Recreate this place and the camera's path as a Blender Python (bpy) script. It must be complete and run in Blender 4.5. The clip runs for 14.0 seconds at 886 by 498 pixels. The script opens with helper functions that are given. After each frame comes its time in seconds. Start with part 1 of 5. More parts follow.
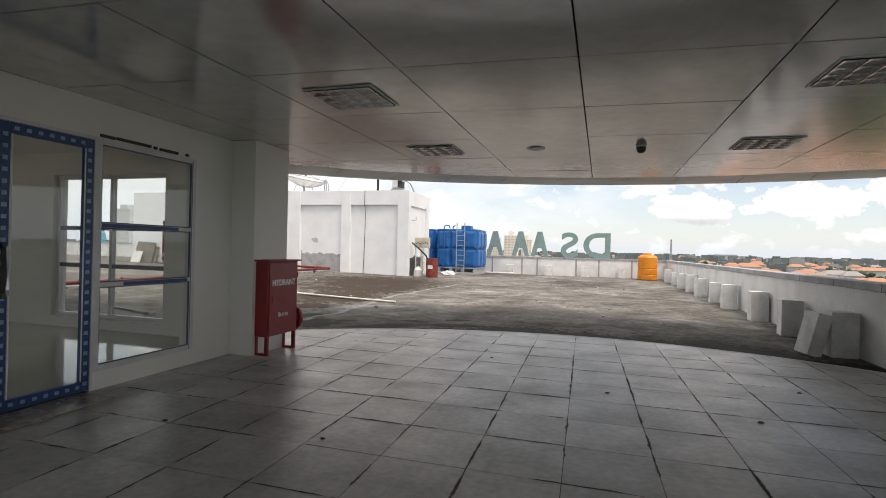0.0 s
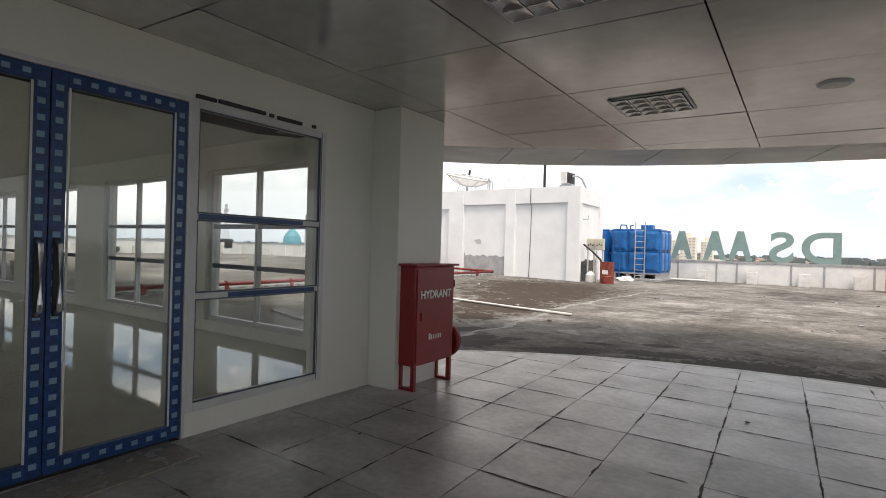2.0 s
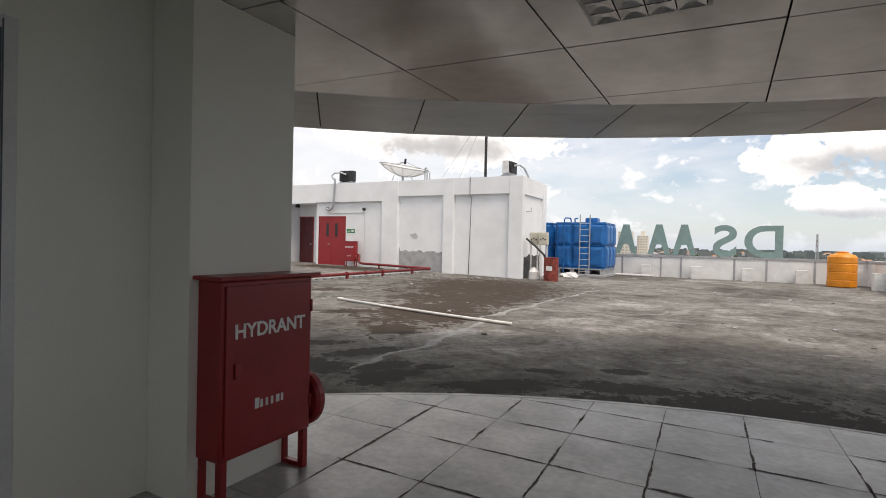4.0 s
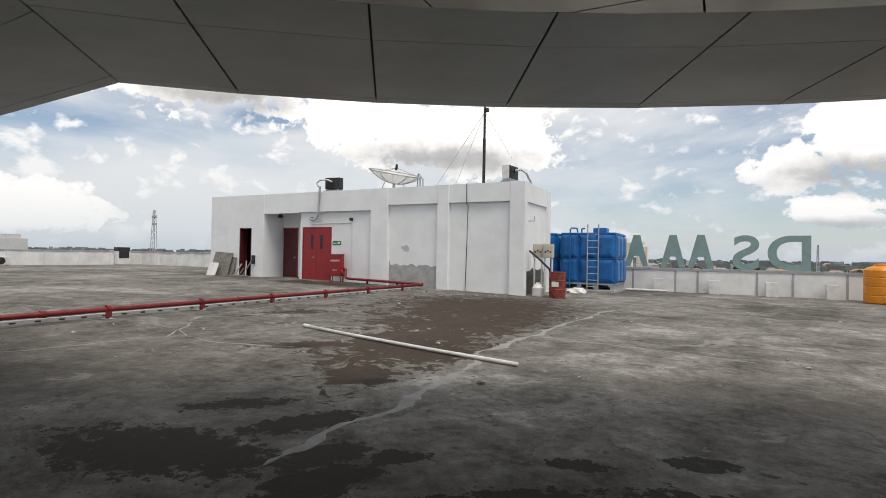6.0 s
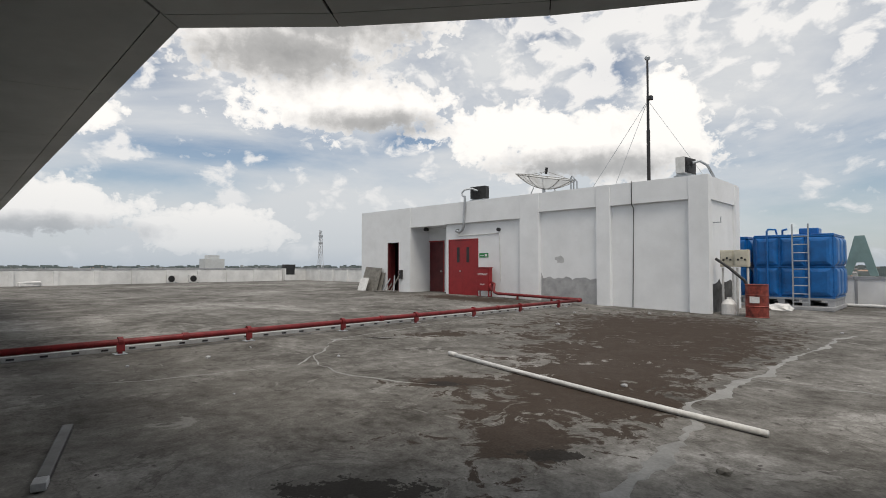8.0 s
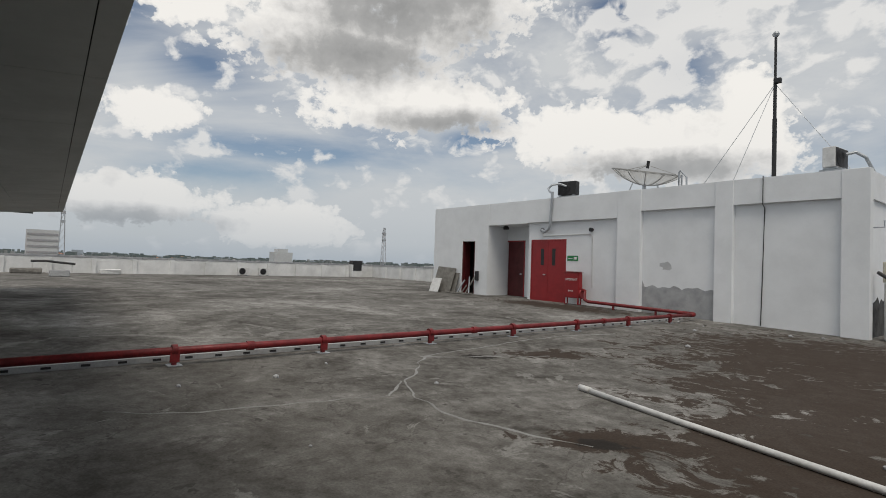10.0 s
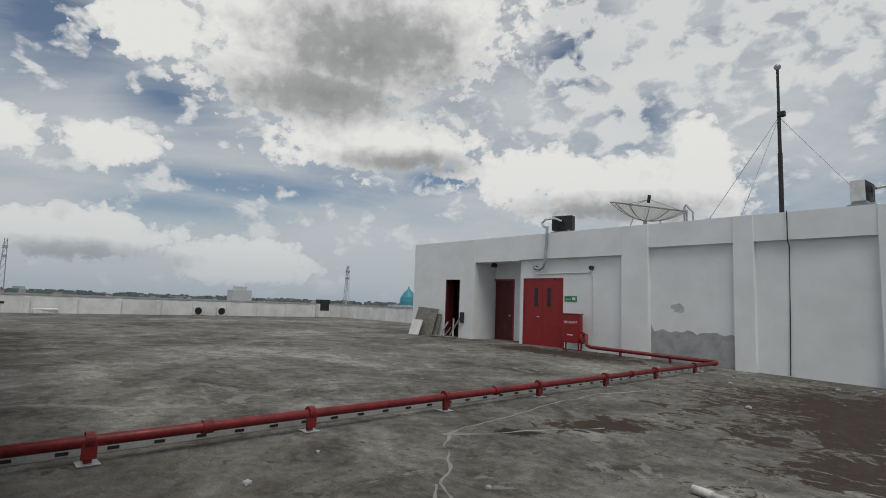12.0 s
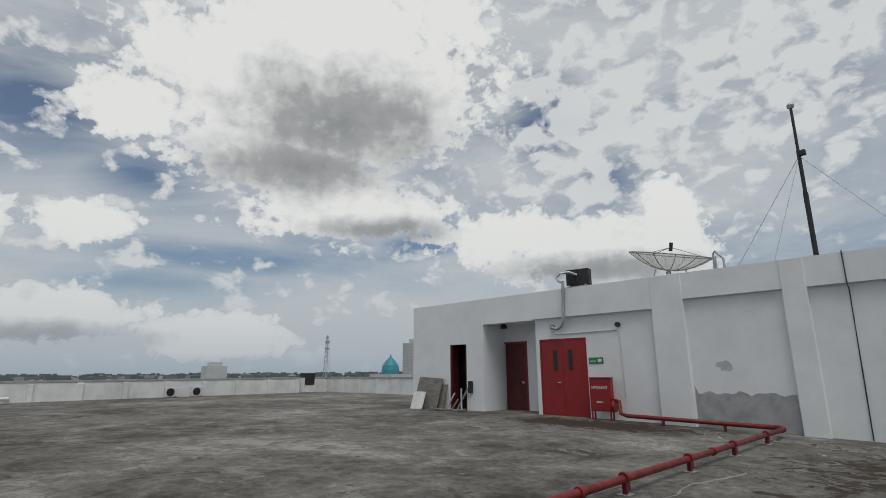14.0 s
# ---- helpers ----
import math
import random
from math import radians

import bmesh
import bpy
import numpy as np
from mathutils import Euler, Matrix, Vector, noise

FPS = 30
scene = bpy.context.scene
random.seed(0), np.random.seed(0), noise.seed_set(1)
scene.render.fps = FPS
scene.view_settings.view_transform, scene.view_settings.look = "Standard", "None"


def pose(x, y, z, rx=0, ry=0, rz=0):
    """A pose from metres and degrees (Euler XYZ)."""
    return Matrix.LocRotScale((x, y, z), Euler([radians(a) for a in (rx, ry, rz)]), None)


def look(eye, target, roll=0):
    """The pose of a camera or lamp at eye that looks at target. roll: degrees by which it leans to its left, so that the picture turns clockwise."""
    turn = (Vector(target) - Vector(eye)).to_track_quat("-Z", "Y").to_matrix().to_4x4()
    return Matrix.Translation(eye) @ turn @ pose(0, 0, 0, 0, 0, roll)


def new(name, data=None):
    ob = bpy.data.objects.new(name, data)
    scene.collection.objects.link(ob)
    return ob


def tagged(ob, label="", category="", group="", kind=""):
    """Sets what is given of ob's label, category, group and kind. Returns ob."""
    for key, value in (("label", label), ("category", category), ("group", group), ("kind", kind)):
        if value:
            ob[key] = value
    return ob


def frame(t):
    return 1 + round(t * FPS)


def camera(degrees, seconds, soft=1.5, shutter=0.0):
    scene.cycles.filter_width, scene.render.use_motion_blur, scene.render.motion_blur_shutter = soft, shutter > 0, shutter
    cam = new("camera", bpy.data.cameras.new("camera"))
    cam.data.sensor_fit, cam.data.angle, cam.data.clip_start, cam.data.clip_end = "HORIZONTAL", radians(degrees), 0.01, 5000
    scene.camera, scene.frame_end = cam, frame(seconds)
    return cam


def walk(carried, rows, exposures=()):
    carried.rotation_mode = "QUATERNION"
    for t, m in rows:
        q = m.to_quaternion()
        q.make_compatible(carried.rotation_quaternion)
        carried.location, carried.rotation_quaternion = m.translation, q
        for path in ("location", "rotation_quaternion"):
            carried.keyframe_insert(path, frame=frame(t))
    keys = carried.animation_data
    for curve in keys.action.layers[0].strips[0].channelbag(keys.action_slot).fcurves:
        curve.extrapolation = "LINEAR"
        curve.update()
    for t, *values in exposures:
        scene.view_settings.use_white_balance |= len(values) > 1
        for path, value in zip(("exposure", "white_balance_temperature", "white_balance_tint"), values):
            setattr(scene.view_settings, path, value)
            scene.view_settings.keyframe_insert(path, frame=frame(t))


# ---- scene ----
cam = camera(80.6, 14.0, soft=0.95)
PATH = [
    (0, (0.505, -0.166, 1.472), (-0.075, 1.748, 1.473), 1.4),
    (0.5, (0.297, 0.283, 1.428), (-0.408, 2.154, 1.431), 1.7),
    (1, (-0.011, 0.692, 1.431), (-1.02, 2.419, 1.421), 1.4),
    (1.5, (-0.28, 1.148, 1.454), (-1.467, 2.758, 1.445), 1.3),
    (2, (-0.543, 1.647, 1.449), (-1.676, 3.295, 1.443), 1.6),
    (2.5, (-0.735, 2.189, 1.43), (-1.746, 3.915, 1.42), 0.8),
    (3, (-0.908, 2.742, 1.434), (-1.911, 4.472, 1.416), 1.0),
    (3.2, (-0.982, 2.96, 1.442), (-1.964, 4.702, 1.423), 1.3),
    (5.3, (-1.872, 5.276, 1.519), (-2.82, 7.037, 1.499), 1.3),
    (5.5, (-1.968, 5.479, 1.504), (-2.93, 7.233, 1.496), 1.2),
    (6, (-2.206, 5.954, 1.542), (-3.16, 7.712, 1.566), 1.1),
    (6.5, (-2.462, 6.397, 1.519), (-3.446, 8.138, 1.548), 0.9),
    (7, (-2.777, 6.79, 1.499), (-3.849, 8.478, 1.526), 1.4),
    (7.5, (-3.135, 7.121, 1.53), (-4.209, 8.808, 1.573), 1.1),
    (8, (-3.54, 7.474, 1.542), (-4.937, 8.903, 1.608), -0.0),
    (8.5, (-4.057, 7.731, 1.509), (-5.609, 8.99, 1.571), 0.5),
    (8.7, (-4.279, 7.812, 1.53), (-5.841, 9.06, 1.59), 1.1),
    (10.8, (-6.371, 8.506, 1.625), (-7.92, 9.769, 1.708), 2.4),
    (11, (-6.593, 8.582, 1.646), (-8.142, 9.84, 1.784), 2.1),
    (11.5, (-7.167, 8.749, 1.61), (-8.683, 10.043, 1.778), 2.5),
    (12, (-7.67, 8.898, 1.619), (-9.129, 10.25, 1.833), 2.2),
    (12.5, (-8.14, 9.101, 1.653), (-9.571, 10.45, 2.017), 1.2),
    (13, (-8.628, 9.26, 1.721), (-10.018, 10.632, 2.15), 1.7),
    (13.5, (-9.136, 9.385, 1.735), (-10.471, 10.798, 2.208), 0.9),
    (14, (-9.677, 9.514, 1.695), (-11.053, 10.891, 2.154), -0.4),
]
EXPOSURES = [(0.0, 0.84, 7250, 15), (1.5, 1.06, 7250, 15), (3.2, 0.78, 7200, 15), (5.5, 0.38, 6950, 12), (7.0, 0.14, 6850, 11), (8.5, 0.02, 6850, 11), (11.0, -0.34, 6700, 9), (14.0, -0.43, 6500, 8)]
walk(cam, [(t, look(eye, target, roll)) for t, eye, target, roll in PATH], EXPOSURES)

# ---- world and sun ----
SUN_ELEV, SUN_AZ = 64.0, 122.0  # azimuth clockwise from +y
world = bpy.data.worlds.new("sky")
scene.world = world
world.use_nodes = True
wn, wl = world.node_tree.nodes, world.node_tree.links
wn.clear()


def wnode(kind, **values):
    n = wn.new(kind)
    for k, v in values.items():
        n.inputs[k].default_value = v
    return n


def ramp_of(nodes, stops):
    r = nodes.new("ShaderNodeValToRGB")
    e = r.color_ramp.elements
    while len(e) < len(stops):
        e.new(0.5)
    for el, (p, c) in zip(e, stops):
        el.position = p
        el.color = (c, c, c, 1) if isinstance(c, (int, float)) else (*c, 1)
    return r


sky = wn.new("ShaderNodeTexSky")
sky.sky_type = "NISHITA"
sky.sun_disc = False
sky.sun_elevation, sky.sun_rotation = radians(SUN_ELEV), radians(SUN_AZ)
sky.air_density, sky.dust_density, sky.ozone_density = 1.0, 0.4, 2.0
coord = wn.new("ShaderNodeTexCoord")
sep = wn.new("ShaderNodeSeparateXYZ")
wl.new(coord.outputs["Generated"], sep.inputs[0])
# compass bearing and height of each direction, in degrees
def wmath(op, a, b=None):
    n = wn.new("ShaderNodeMath"); n.operation = op
    for k, v in enumerate((a, b)):
        if isinstance(v, (int, float)):
            n.inputs[k].default_value = v
        elif v is not None:
            wl.new(v, n.inputs[k])
    return n.outputs[0]


zmax = wn.new("ShaderNodeMath"); zmax.operation = "MAXIMUM"; zmax.inputs[1].default_value = 0.0
wl.new(sep.outputs["Z"], zmax.inputs[0])
bearing = wmath("MULTIPLY", wmath("ARCTAN2", sep.outputs["X"], sep.outputs["Y"]), 57.2958)
height = wmath("MULTIPLY", wmath("ARCSINE", sep.outputs["Z"]), 57.2958)
angles = wn.new("ShaderNodeCombineXYZ")
wl.new(bearing, angles.inputs["X"]); wl.new(height, angles.inputs["Y"])


def sky_noise(scale, detail, rough, stretch=1.0, turn=0.0, dist=0.0):
    mp = wn.new("ShaderNodeMapping")
    mp.inputs["Rotation"].default_value = (0, 0, radians(turn))
    mp.inputs["Scale"].default_value = (scale / stretch, scale, 1)
    wl.new(angles.outputs[0], mp.inputs[0])
    n = wnode("ShaderNodeTexNoise", Scale=1.0, Detail=detail, Roughness=rough, Distortion=dist)
    wl.new(mp.outputs[0], n.inputs["Vector"])
    return n.outputs["Fac"]


def puff(az, el, wide, tall):
    """1 in the middle of a cloud, 0 at its rim, negative outside."""
    mp = wn.new("ShaderNodeMapping"); mp.vector_type = "TEXTURE"
    mp.inputs["Location"].default_value = (az, el, 0)
    mp.inputs["Scale"].default_value = (wide, tall, 1)
    wl.new(angles.outputs[0], mp.inputs[0])
    d = wn.new("ShaderNodeVectorMath"); d.operation = "LENGTH"
    wl.new(mp.outputs[0], d.inputs[0])
    return wmath("SUBTRACT", 1.0, d.outputs["Value"])


def puffs(rows):
    out = None
    for row in rows:
        p = puff(*row)
        out = p if out is None else wmath("MAXIMUM", out, p)
    return out


def layer(under, over, fac):
    m = wn.new("ShaderNodeMix"); m.data_type = "RGBA"
    wl.new(fac, m.inputs["Factor"])
    for k, v in (("A", under), ("B", over)):
        if isinstance(v, tuple):
            m.inputs[k].default_value = (*v, 1)
        else:
            wl.new(v, m.inputs[k])
    return m.outputs["Result"]


def ramped(value, stops):
    r = ramp_of(wn, stops)
    wl.new(value, r.inputs[0])
    return r.outputs[0]


sky_gain = wn.new("ShaderNodeVectorMath"); sky_gain.operation = "SCALE"; sky_gain.inputs["Scale"].default_value = 0.09
wl.new(sky.outputs[0], sky_gain.inputs[0])
billow = sky_noise(0.16, 9, 0.58, 1.25, 0, 0.15)
fleece = sky_noise(0.42, 6, 0.55, 1.5, -14, 0.3)
veil = sky_noise(0.085, 8, 0.6, 3.2, -16, 0.4)
# thin streaked veil, with blue gaps
gaps = puffs([(-86, 24, 13, 8), (-76, 18.5, 8, 4), (-47.5, 13.6, 5, 1.7), (-27, 19.5, 7, 5), (-33, 26, 6, 8), (-74, 8.5, 16, 3), (10, 14, 10, 5), (-4, 7, 10, 3), (14, 8, 42, 16), (-70, 11, 18, 2.5), (-95, 10, 12, 3)])
veil_f = wmath("SUBTRACT", veil, wmath("MULTIPLY", wmath("MAXIMUM", gaps, 0.0), 0.27))
col = layer(sky_gain.outputs[0], (0.68, 0.715, 0.75), ramped(veil_f, [(0.26, 0.06), (0.40, 0.58), (0.55, 0.95)]))
# small fleecy clouds high beside the tall cloud
fl = wmath("ADD", fleece, wmath("MULTIPLY", wmath("MAXIMUM", puffs([(-26, 26, 17, 17), (-8, 28, 14, 12)]), 0.0), 0.22))
col = layer(col, (0.86, 0.875, 0.89), ramped(fl, [(0.55, 0.0), (0.65, 0.88)]))
# heaped clouds: a tall one, and rows of lower ones
heap = puffs([(-57, 33, 20, 13), (-70, 30, 11, 6), (-77, 25.5, 6, 3.5), (-63, 23, 13, 5), (-55, 17, 13, 3.4), (-38, 14.5, 9, 3), (-28, 12.5, 12, 4), (-20.5, 15.5, 3, 4.5),
              (-80.5, 14, 5, 2.2), (-89, 13.8, 4, 2.6), (-82, 5.2, 9, 2.6), (-68, 3.6, 8, 2.4), (-96, 5, 8, 2.6), (5.5, 8.6, 4, 2.4), (10.5, 10.6, 6, 4.0), (8.5, 4.6, 4.5, 1.6), (18, 5.0, 5, 1.6), (30, 6, 8, 2.4)])
crisp = sky_noise(0.75, 7, 0.6, 1.2, 0, 0.2)
edge_n = wmath("ADD", wmath("MULTIPLY", wmath("SUBTRACT", billow, 0.5), 1.9), wmath("MULTIPLY", wmath("SUBTRACT", crisp, 0.5), 1.3))
body = wmath("ADD", heap, edge_n)
heap_f = ramped(body, [(0.0, 0.0), (0.10, 0.72), (0.26, 1.0)])
belly = puffs([(-61, 21.5, 13, 4.2), (-57, 26.5, 15, 7), (-51, 15.2, 9, 1.9), (-29, 10.4, 13, 2.2), (-82, 3.2, 10, 1.6), (9, 7.6, 8, 2.2), (9, 3.2, 7, 1.0)])
tone = wmath("ADD", wmath("MULTIPLY", wmath("MAXIMUM", belly, -0.2), 0.80), wmath("MULTIPLY", wmath("SUBTRACT", sky_noise(0.23, 7, 0.55, 1.3, 0, 0.2), 0.5), 0.85))
tone = wmath("ADD", tone, wmath("MULTIPLY", wmath("SUBTRACT", crisp, 0.42), 0.55))
heap_col = ramped(tone, [(0.0, (1.0, 1.0, 0.99)), (0.20, (0.83, 0.835, 0.84)), (0.52, (0.46, 0.47, 0.48)), (0.85, (0.35, 0.36, 0.37))])
wmix_out = layer(col, heap_col, heap_f)
# pale haze near the horizon
haze = ramp_of(wn, [(0.0, 0.92), (0.035, 0.58), (0.09, 0.34), (0.2, 0.08), (0.3, 0.0)])
wl.new(zmax.outputs[0], haze.inputs[0])
hmix = wn.new("ShaderNodeMix"); hmix.data_type = "RGBA"
hmix.inputs["B"].default_value = (0.41, 0.48, 0.56, 1)
wl.new(haze.outputs[0], hmix.inputs["Factor"]); wl.new(wmix_out, hmix.inputs["A"])
wbg = wn.new("ShaderNodeBackground"); wbg.inputs["Strength"].default_value = 1.0
wl.new(hmix.outputs["Result"], wbg.inputs[0])
wout = wn.new("ShaderNodeOutputWorld")
wl.new(wbg.outputs[0], wout.inputs[0])

sun_data = bpy.data.lights.new("sun", "SUN")
sun_data.energy, sun_data.angle, sun_data.color = 1.9, radians(28), (1.0, 0.94, 0.85)
sun = new("sun", sun_data)
az, el = radians(SUN_AZ), radians(SUN_ELEV)
sun.matrix_world = look((0, 0, 60), (-math.sin(az) * math.cos(el), -math.cos(az) * math.cos(el), 60 - math.sin(el)))

# ---- materials ----
MATS = {}


def material(name, color, rough=0.6, metal=0.0, var=0.12, scale=3.0, grain=40.0, bump=0.15, tint=None, spec=0.5, piece=0.0, coat=0.0, depth=0.004):
    """Principled surface with stains at a large scale, grain at a small one, and relief."""
    if name in MATS:
        return MATS[name]
    m = bpy.data.materials.new(name)
    m.use_nodes = True
    nt = m.node_tree
    b = nt.nodes["Principled BSDF"]
    b.inputs["Metallic"].default_value = metal
    b.inputs["Specular IOR Level"].default_value = spec
    b.inputs["Coat Weight"].default_value = coat
    geo = nt.nodes.new("ShaderNodeNewGeometry")
    n1 = nt.nodes.new("ShaderNodeTexNoise"); n1.inputs["Scale"].default_value = scale; n1.inputs["Detail"].default_value = 7; n1.inputs["Roughness"].default_value = 0.62
    n2 = nt.nodes.new("ShaderNodeTexNoise"); n2.inputs["Scale"].default_value = grain; n2.inputs["Detail"].default_value = 4
    for n in (n1, n2):
        nt.links.new(geo.outputs["Position"], n.inputs["Vector"])
    low = tint or tuple(c * (1 - 2.2 * var) for c in color)
    r = ramp_of(nt.nodes, [(0.30, low), (0.62, color)])
    nt.links.new(n1.outputs["Fac"], r.inputs[0])
    g = ramp_of(nt.nodes, [(0.3, 1 - var), (0.7, 1 + var * 0.4)])
    nt.links.new(n2.outputs["Fac"], g.inputs[0])
    mx = nt.nodes.new("ShaderNodeMix"); mx.data_type = "RGBA"; mx.blend_type = "MULTIPLY"; mx.inputs["Factor"].default_value = 1.0
    nt.links.new(r.outputs[0], mx.inputs["A"]); nt.links.new(g.outputs[0], mx.inputs["B"])
    out = mx.outputs["Result"]
    if piece:
        oi = nt.nodes.new("ShaderNodeObjectInfo")
        pr = ramp_of(nt.nodes, [(0.0, 1 - piece), (1.0, 1.0)])
        nt.links.new(oi.outputs["Random"], pr.inputs[0])
        m2 = nt.nodes.new("ShaderNodeMix"); m2.data_type = "RGBA"; m2.blend_type = "MULTIPLY"; m2.inputs["Factor"].default_value = 1.0
        nt.links.new(out, m2.inputs["A"]); nt.links.new(pr.outputs[0], m2.inputs["B"])
        out = m2.outputs["Result"]
    nt.links.new(out, b.inputs["Base Color"])
    rr = ramp_of(nt.nodes, [(0.3, min(1, rough * 1.25)), (0.7, rough * 0.85)])
    nt.links.new(n1.outputs["Fac"], rr.inputs[0]); nt.links.new(rr.outputs[0], b.inputs["Roughness"])
    if bump:
        bp = nt.nodes.new("ShaderNodeBump"); bp.inputs["Strength"].default_value = bump; bp.inputs["Distance"].default_value = depth
        nt.links.new(n2.outputs["Fac"], bp.inputs["Height"]); nt.links.new(bp.outputs[0], b.inputs["Normal"])
    MATS[name] = m
    return m


WALL = material("white_render", (0.80, 0.82, 0.84), 0.75, var=0.05, scale=0.9, grain=60, bump=0.2)
WALL_IN = material("cream_paint", (0.80, 0.80, 0.755), 0.55, var=0.03, scale=0.8, grain=90, bump=0.08)
ACP = material("grey_aluminium_panel", (0.68, 0.665, 0.65), 0.13, metal=0.45, var=0.06, scale=1.5, grain=6, bump=0.10, spec=0.7, depth=0.006)
SOFFIT = material("soffit_panel", (0.42, 0.45, 0.44), 0.38, var=0.05, scale=1.2, grain=8, bump=0.05)
JOINT = material("dark_joint", (0.03, 0.03, 0.03), 0.8)
TILE = material("grey_floor_tile", (0.56, 0.555, 0.55), 0.34, var=0.18, scale=1.6, grain=18, bump=0.06, piece=0.24)
GROUT = material("dirty_grout", (0.06, 0.053, 0.047), 0.9, var=0.3)
EDGE = material("white_edge_tile", (0.66, 0.67, 0.66), 0.5, var=0.15, scale=2.5)
RED = material("red_enamel", (0.30, 0.014, 0.018), 0.38, var=0.10, scale=4, grain=50, bump=0.06)
RED_PIPE = material("red_pipe_paint", (0.21, 0.012, 0.015), 0.5, var=0.22, scale=5)
WHITE_PAINT = material("white_lettering", (0.8, 0.8, 0.8), 0.5)
BLUE = material("blue_grp", (0.004, 0.145, 0.46), 0.35, var=0.2, scale=2.2, bump=0.08)
BLUE_FILM = material("blue_protective_film", (0.012, 0.065, 0.24), 0.35, var=0.25, scale=30)
FILM_MARK = material("pale_film_print", (0.25, 0.42, 0.62), 0.4)
ALU = material("white_aluminium", (0.68, 0.69, 0.70), 0.35, var=0.05)
DARK_ALU = material("dark_aluminium", (0.10, 0.13, 0.17), 0.4)
STEEL = material("brushed_steel", (0.55, 0.56, 0.57), 0.28, metal=1.0, var=0.08)
GALV = material("galvanised_steel", (0.50, 0.53, 0.56), 0.45, metal=0.6, var=0.15)
BLACK = material("black_metal", (0.02, 0.02, 0.022), 0.5)
GREY_PATCH = material("raw_cement", (0.42, 0.43, 0.44), 0.9, var=0.14, scale=3, bump=0.4)
PARAPET = material("parapet_render", (0.78, 0.785, 0.78), 0.8, var=0.10, scale=1.1, grain=50, bump=0.25)
CAP = material("parapet_cap", (0.38, 0.39, 0.41), 0.6, var=0.15, scale=2)
BLOCKM = material("painted_concrete_block", (0.78, 0.78, 0.77), 0.85, var=0.12, scale=3, bump=0.4)
ORANGE = material("orange_polyethylene", (0.75, 0.26, 0.012), 0.42, var=0.1, scale=3)
LETTER = material("grey_green_sheet", (0.22, 0.33, 0.32), 0.5, var=0.08)
PVC = material("white_pvc", (0.70, 0.70, 0.69), 0.45, var=0.1, scale=6)
BEIGE = material("beige_enclosure", (0.60, 0.57, 0.47), 0.5, var=0.1)
RUSTRED = material("rusty_red_drum", (0.28, 0.045, 0.03), 0.6, var=0.35, scale=6)
PLY = material("grey_board", (0.22, 0.21, 0.19), 0.8, var=0.2, scale=5)
WHITE_BOARD = material("white_board", (0.75, 0.75, 0.74), 0.6)
GREEN = material("green_sign", (0.02, 0.25, 0.08), 0.5)
MESHM = material("dish_mesh", (0.33, 0.33, 0.32), 0.6, metal=0.3)
DARKROOM = material("dark_interior", (0.03, 0.025, 0.025), 0.9)
CREAM_FLOOR = material("polished_cream_tile", (0.55, 0.53, 0.47), 0.045, var=0.06, scale=1.5, grain=10, bump=0.02)
SMEAR = material("cement_smear", (0.27, 0.27, 0.262), 0.85, var=0.12, scale=2.5, bump=0.3)
MIRROR_CELL = material("louvre_aluminium", (0.62, 0.62, 0.62), 0.22, metal=1.0)
DARKRED = material("dark_red_door", (0.10, 0.010, 0.012), 0.5, var=0.15)


def glass_material(name, tint, rough=0.0):
    m = bpy.data.materials.new(name)
    m.use_nodes = True
    nt = m.node_tree
    nt.nodes.clear()
    tr = nt.nodes.new("ShaderNodeBsdfTransparent"); tr.inputs[0].default_value = (*tint, 1)
    gl = nt.nodes.new("ShaderNodeBsdfGlossy"); gl.inputs["Roughness"].default_value = rough
    lw = nt.nodes.new("ShaderNodeLayerWeight"); lw.inputs["Blend"].default_value = 0.5
    pw = nt.nodes.new("ShaderNodeMath"); pw.operation = "POWER"; pw.inputs[1].default_value = 4.0
    fr = nt.nodes.new("ShaderNodeMath"); fr.operation = "MULTIPLY_ADD"; fr.inputs[1].default_value = 0.6; fr.inputs[2].default_value = 0.035
    nt.links.new(lw.outputs["Facing"], pw.inputs[0]); nt.links.new(pw.outputs[0], fr.inputs[0])
    mx = nt.nodes.new("ShaderNodeMixShader")
    ou = nt.nodes.new("ShaderNodeOutputMaterial")
    nt.links.new(fr.outputs[0], mx.inputs[0]); nt.links.new(tr.outputs[0], mx.inputs[1]); nt.links.new(gl.outputs[0], mx.inputs[2])
    nt.links.new(mx.outputs[0], ou.inputs[0])
    return m


GLASS = glass_material("clear_glass", (0.95, 0.965, 0.96))


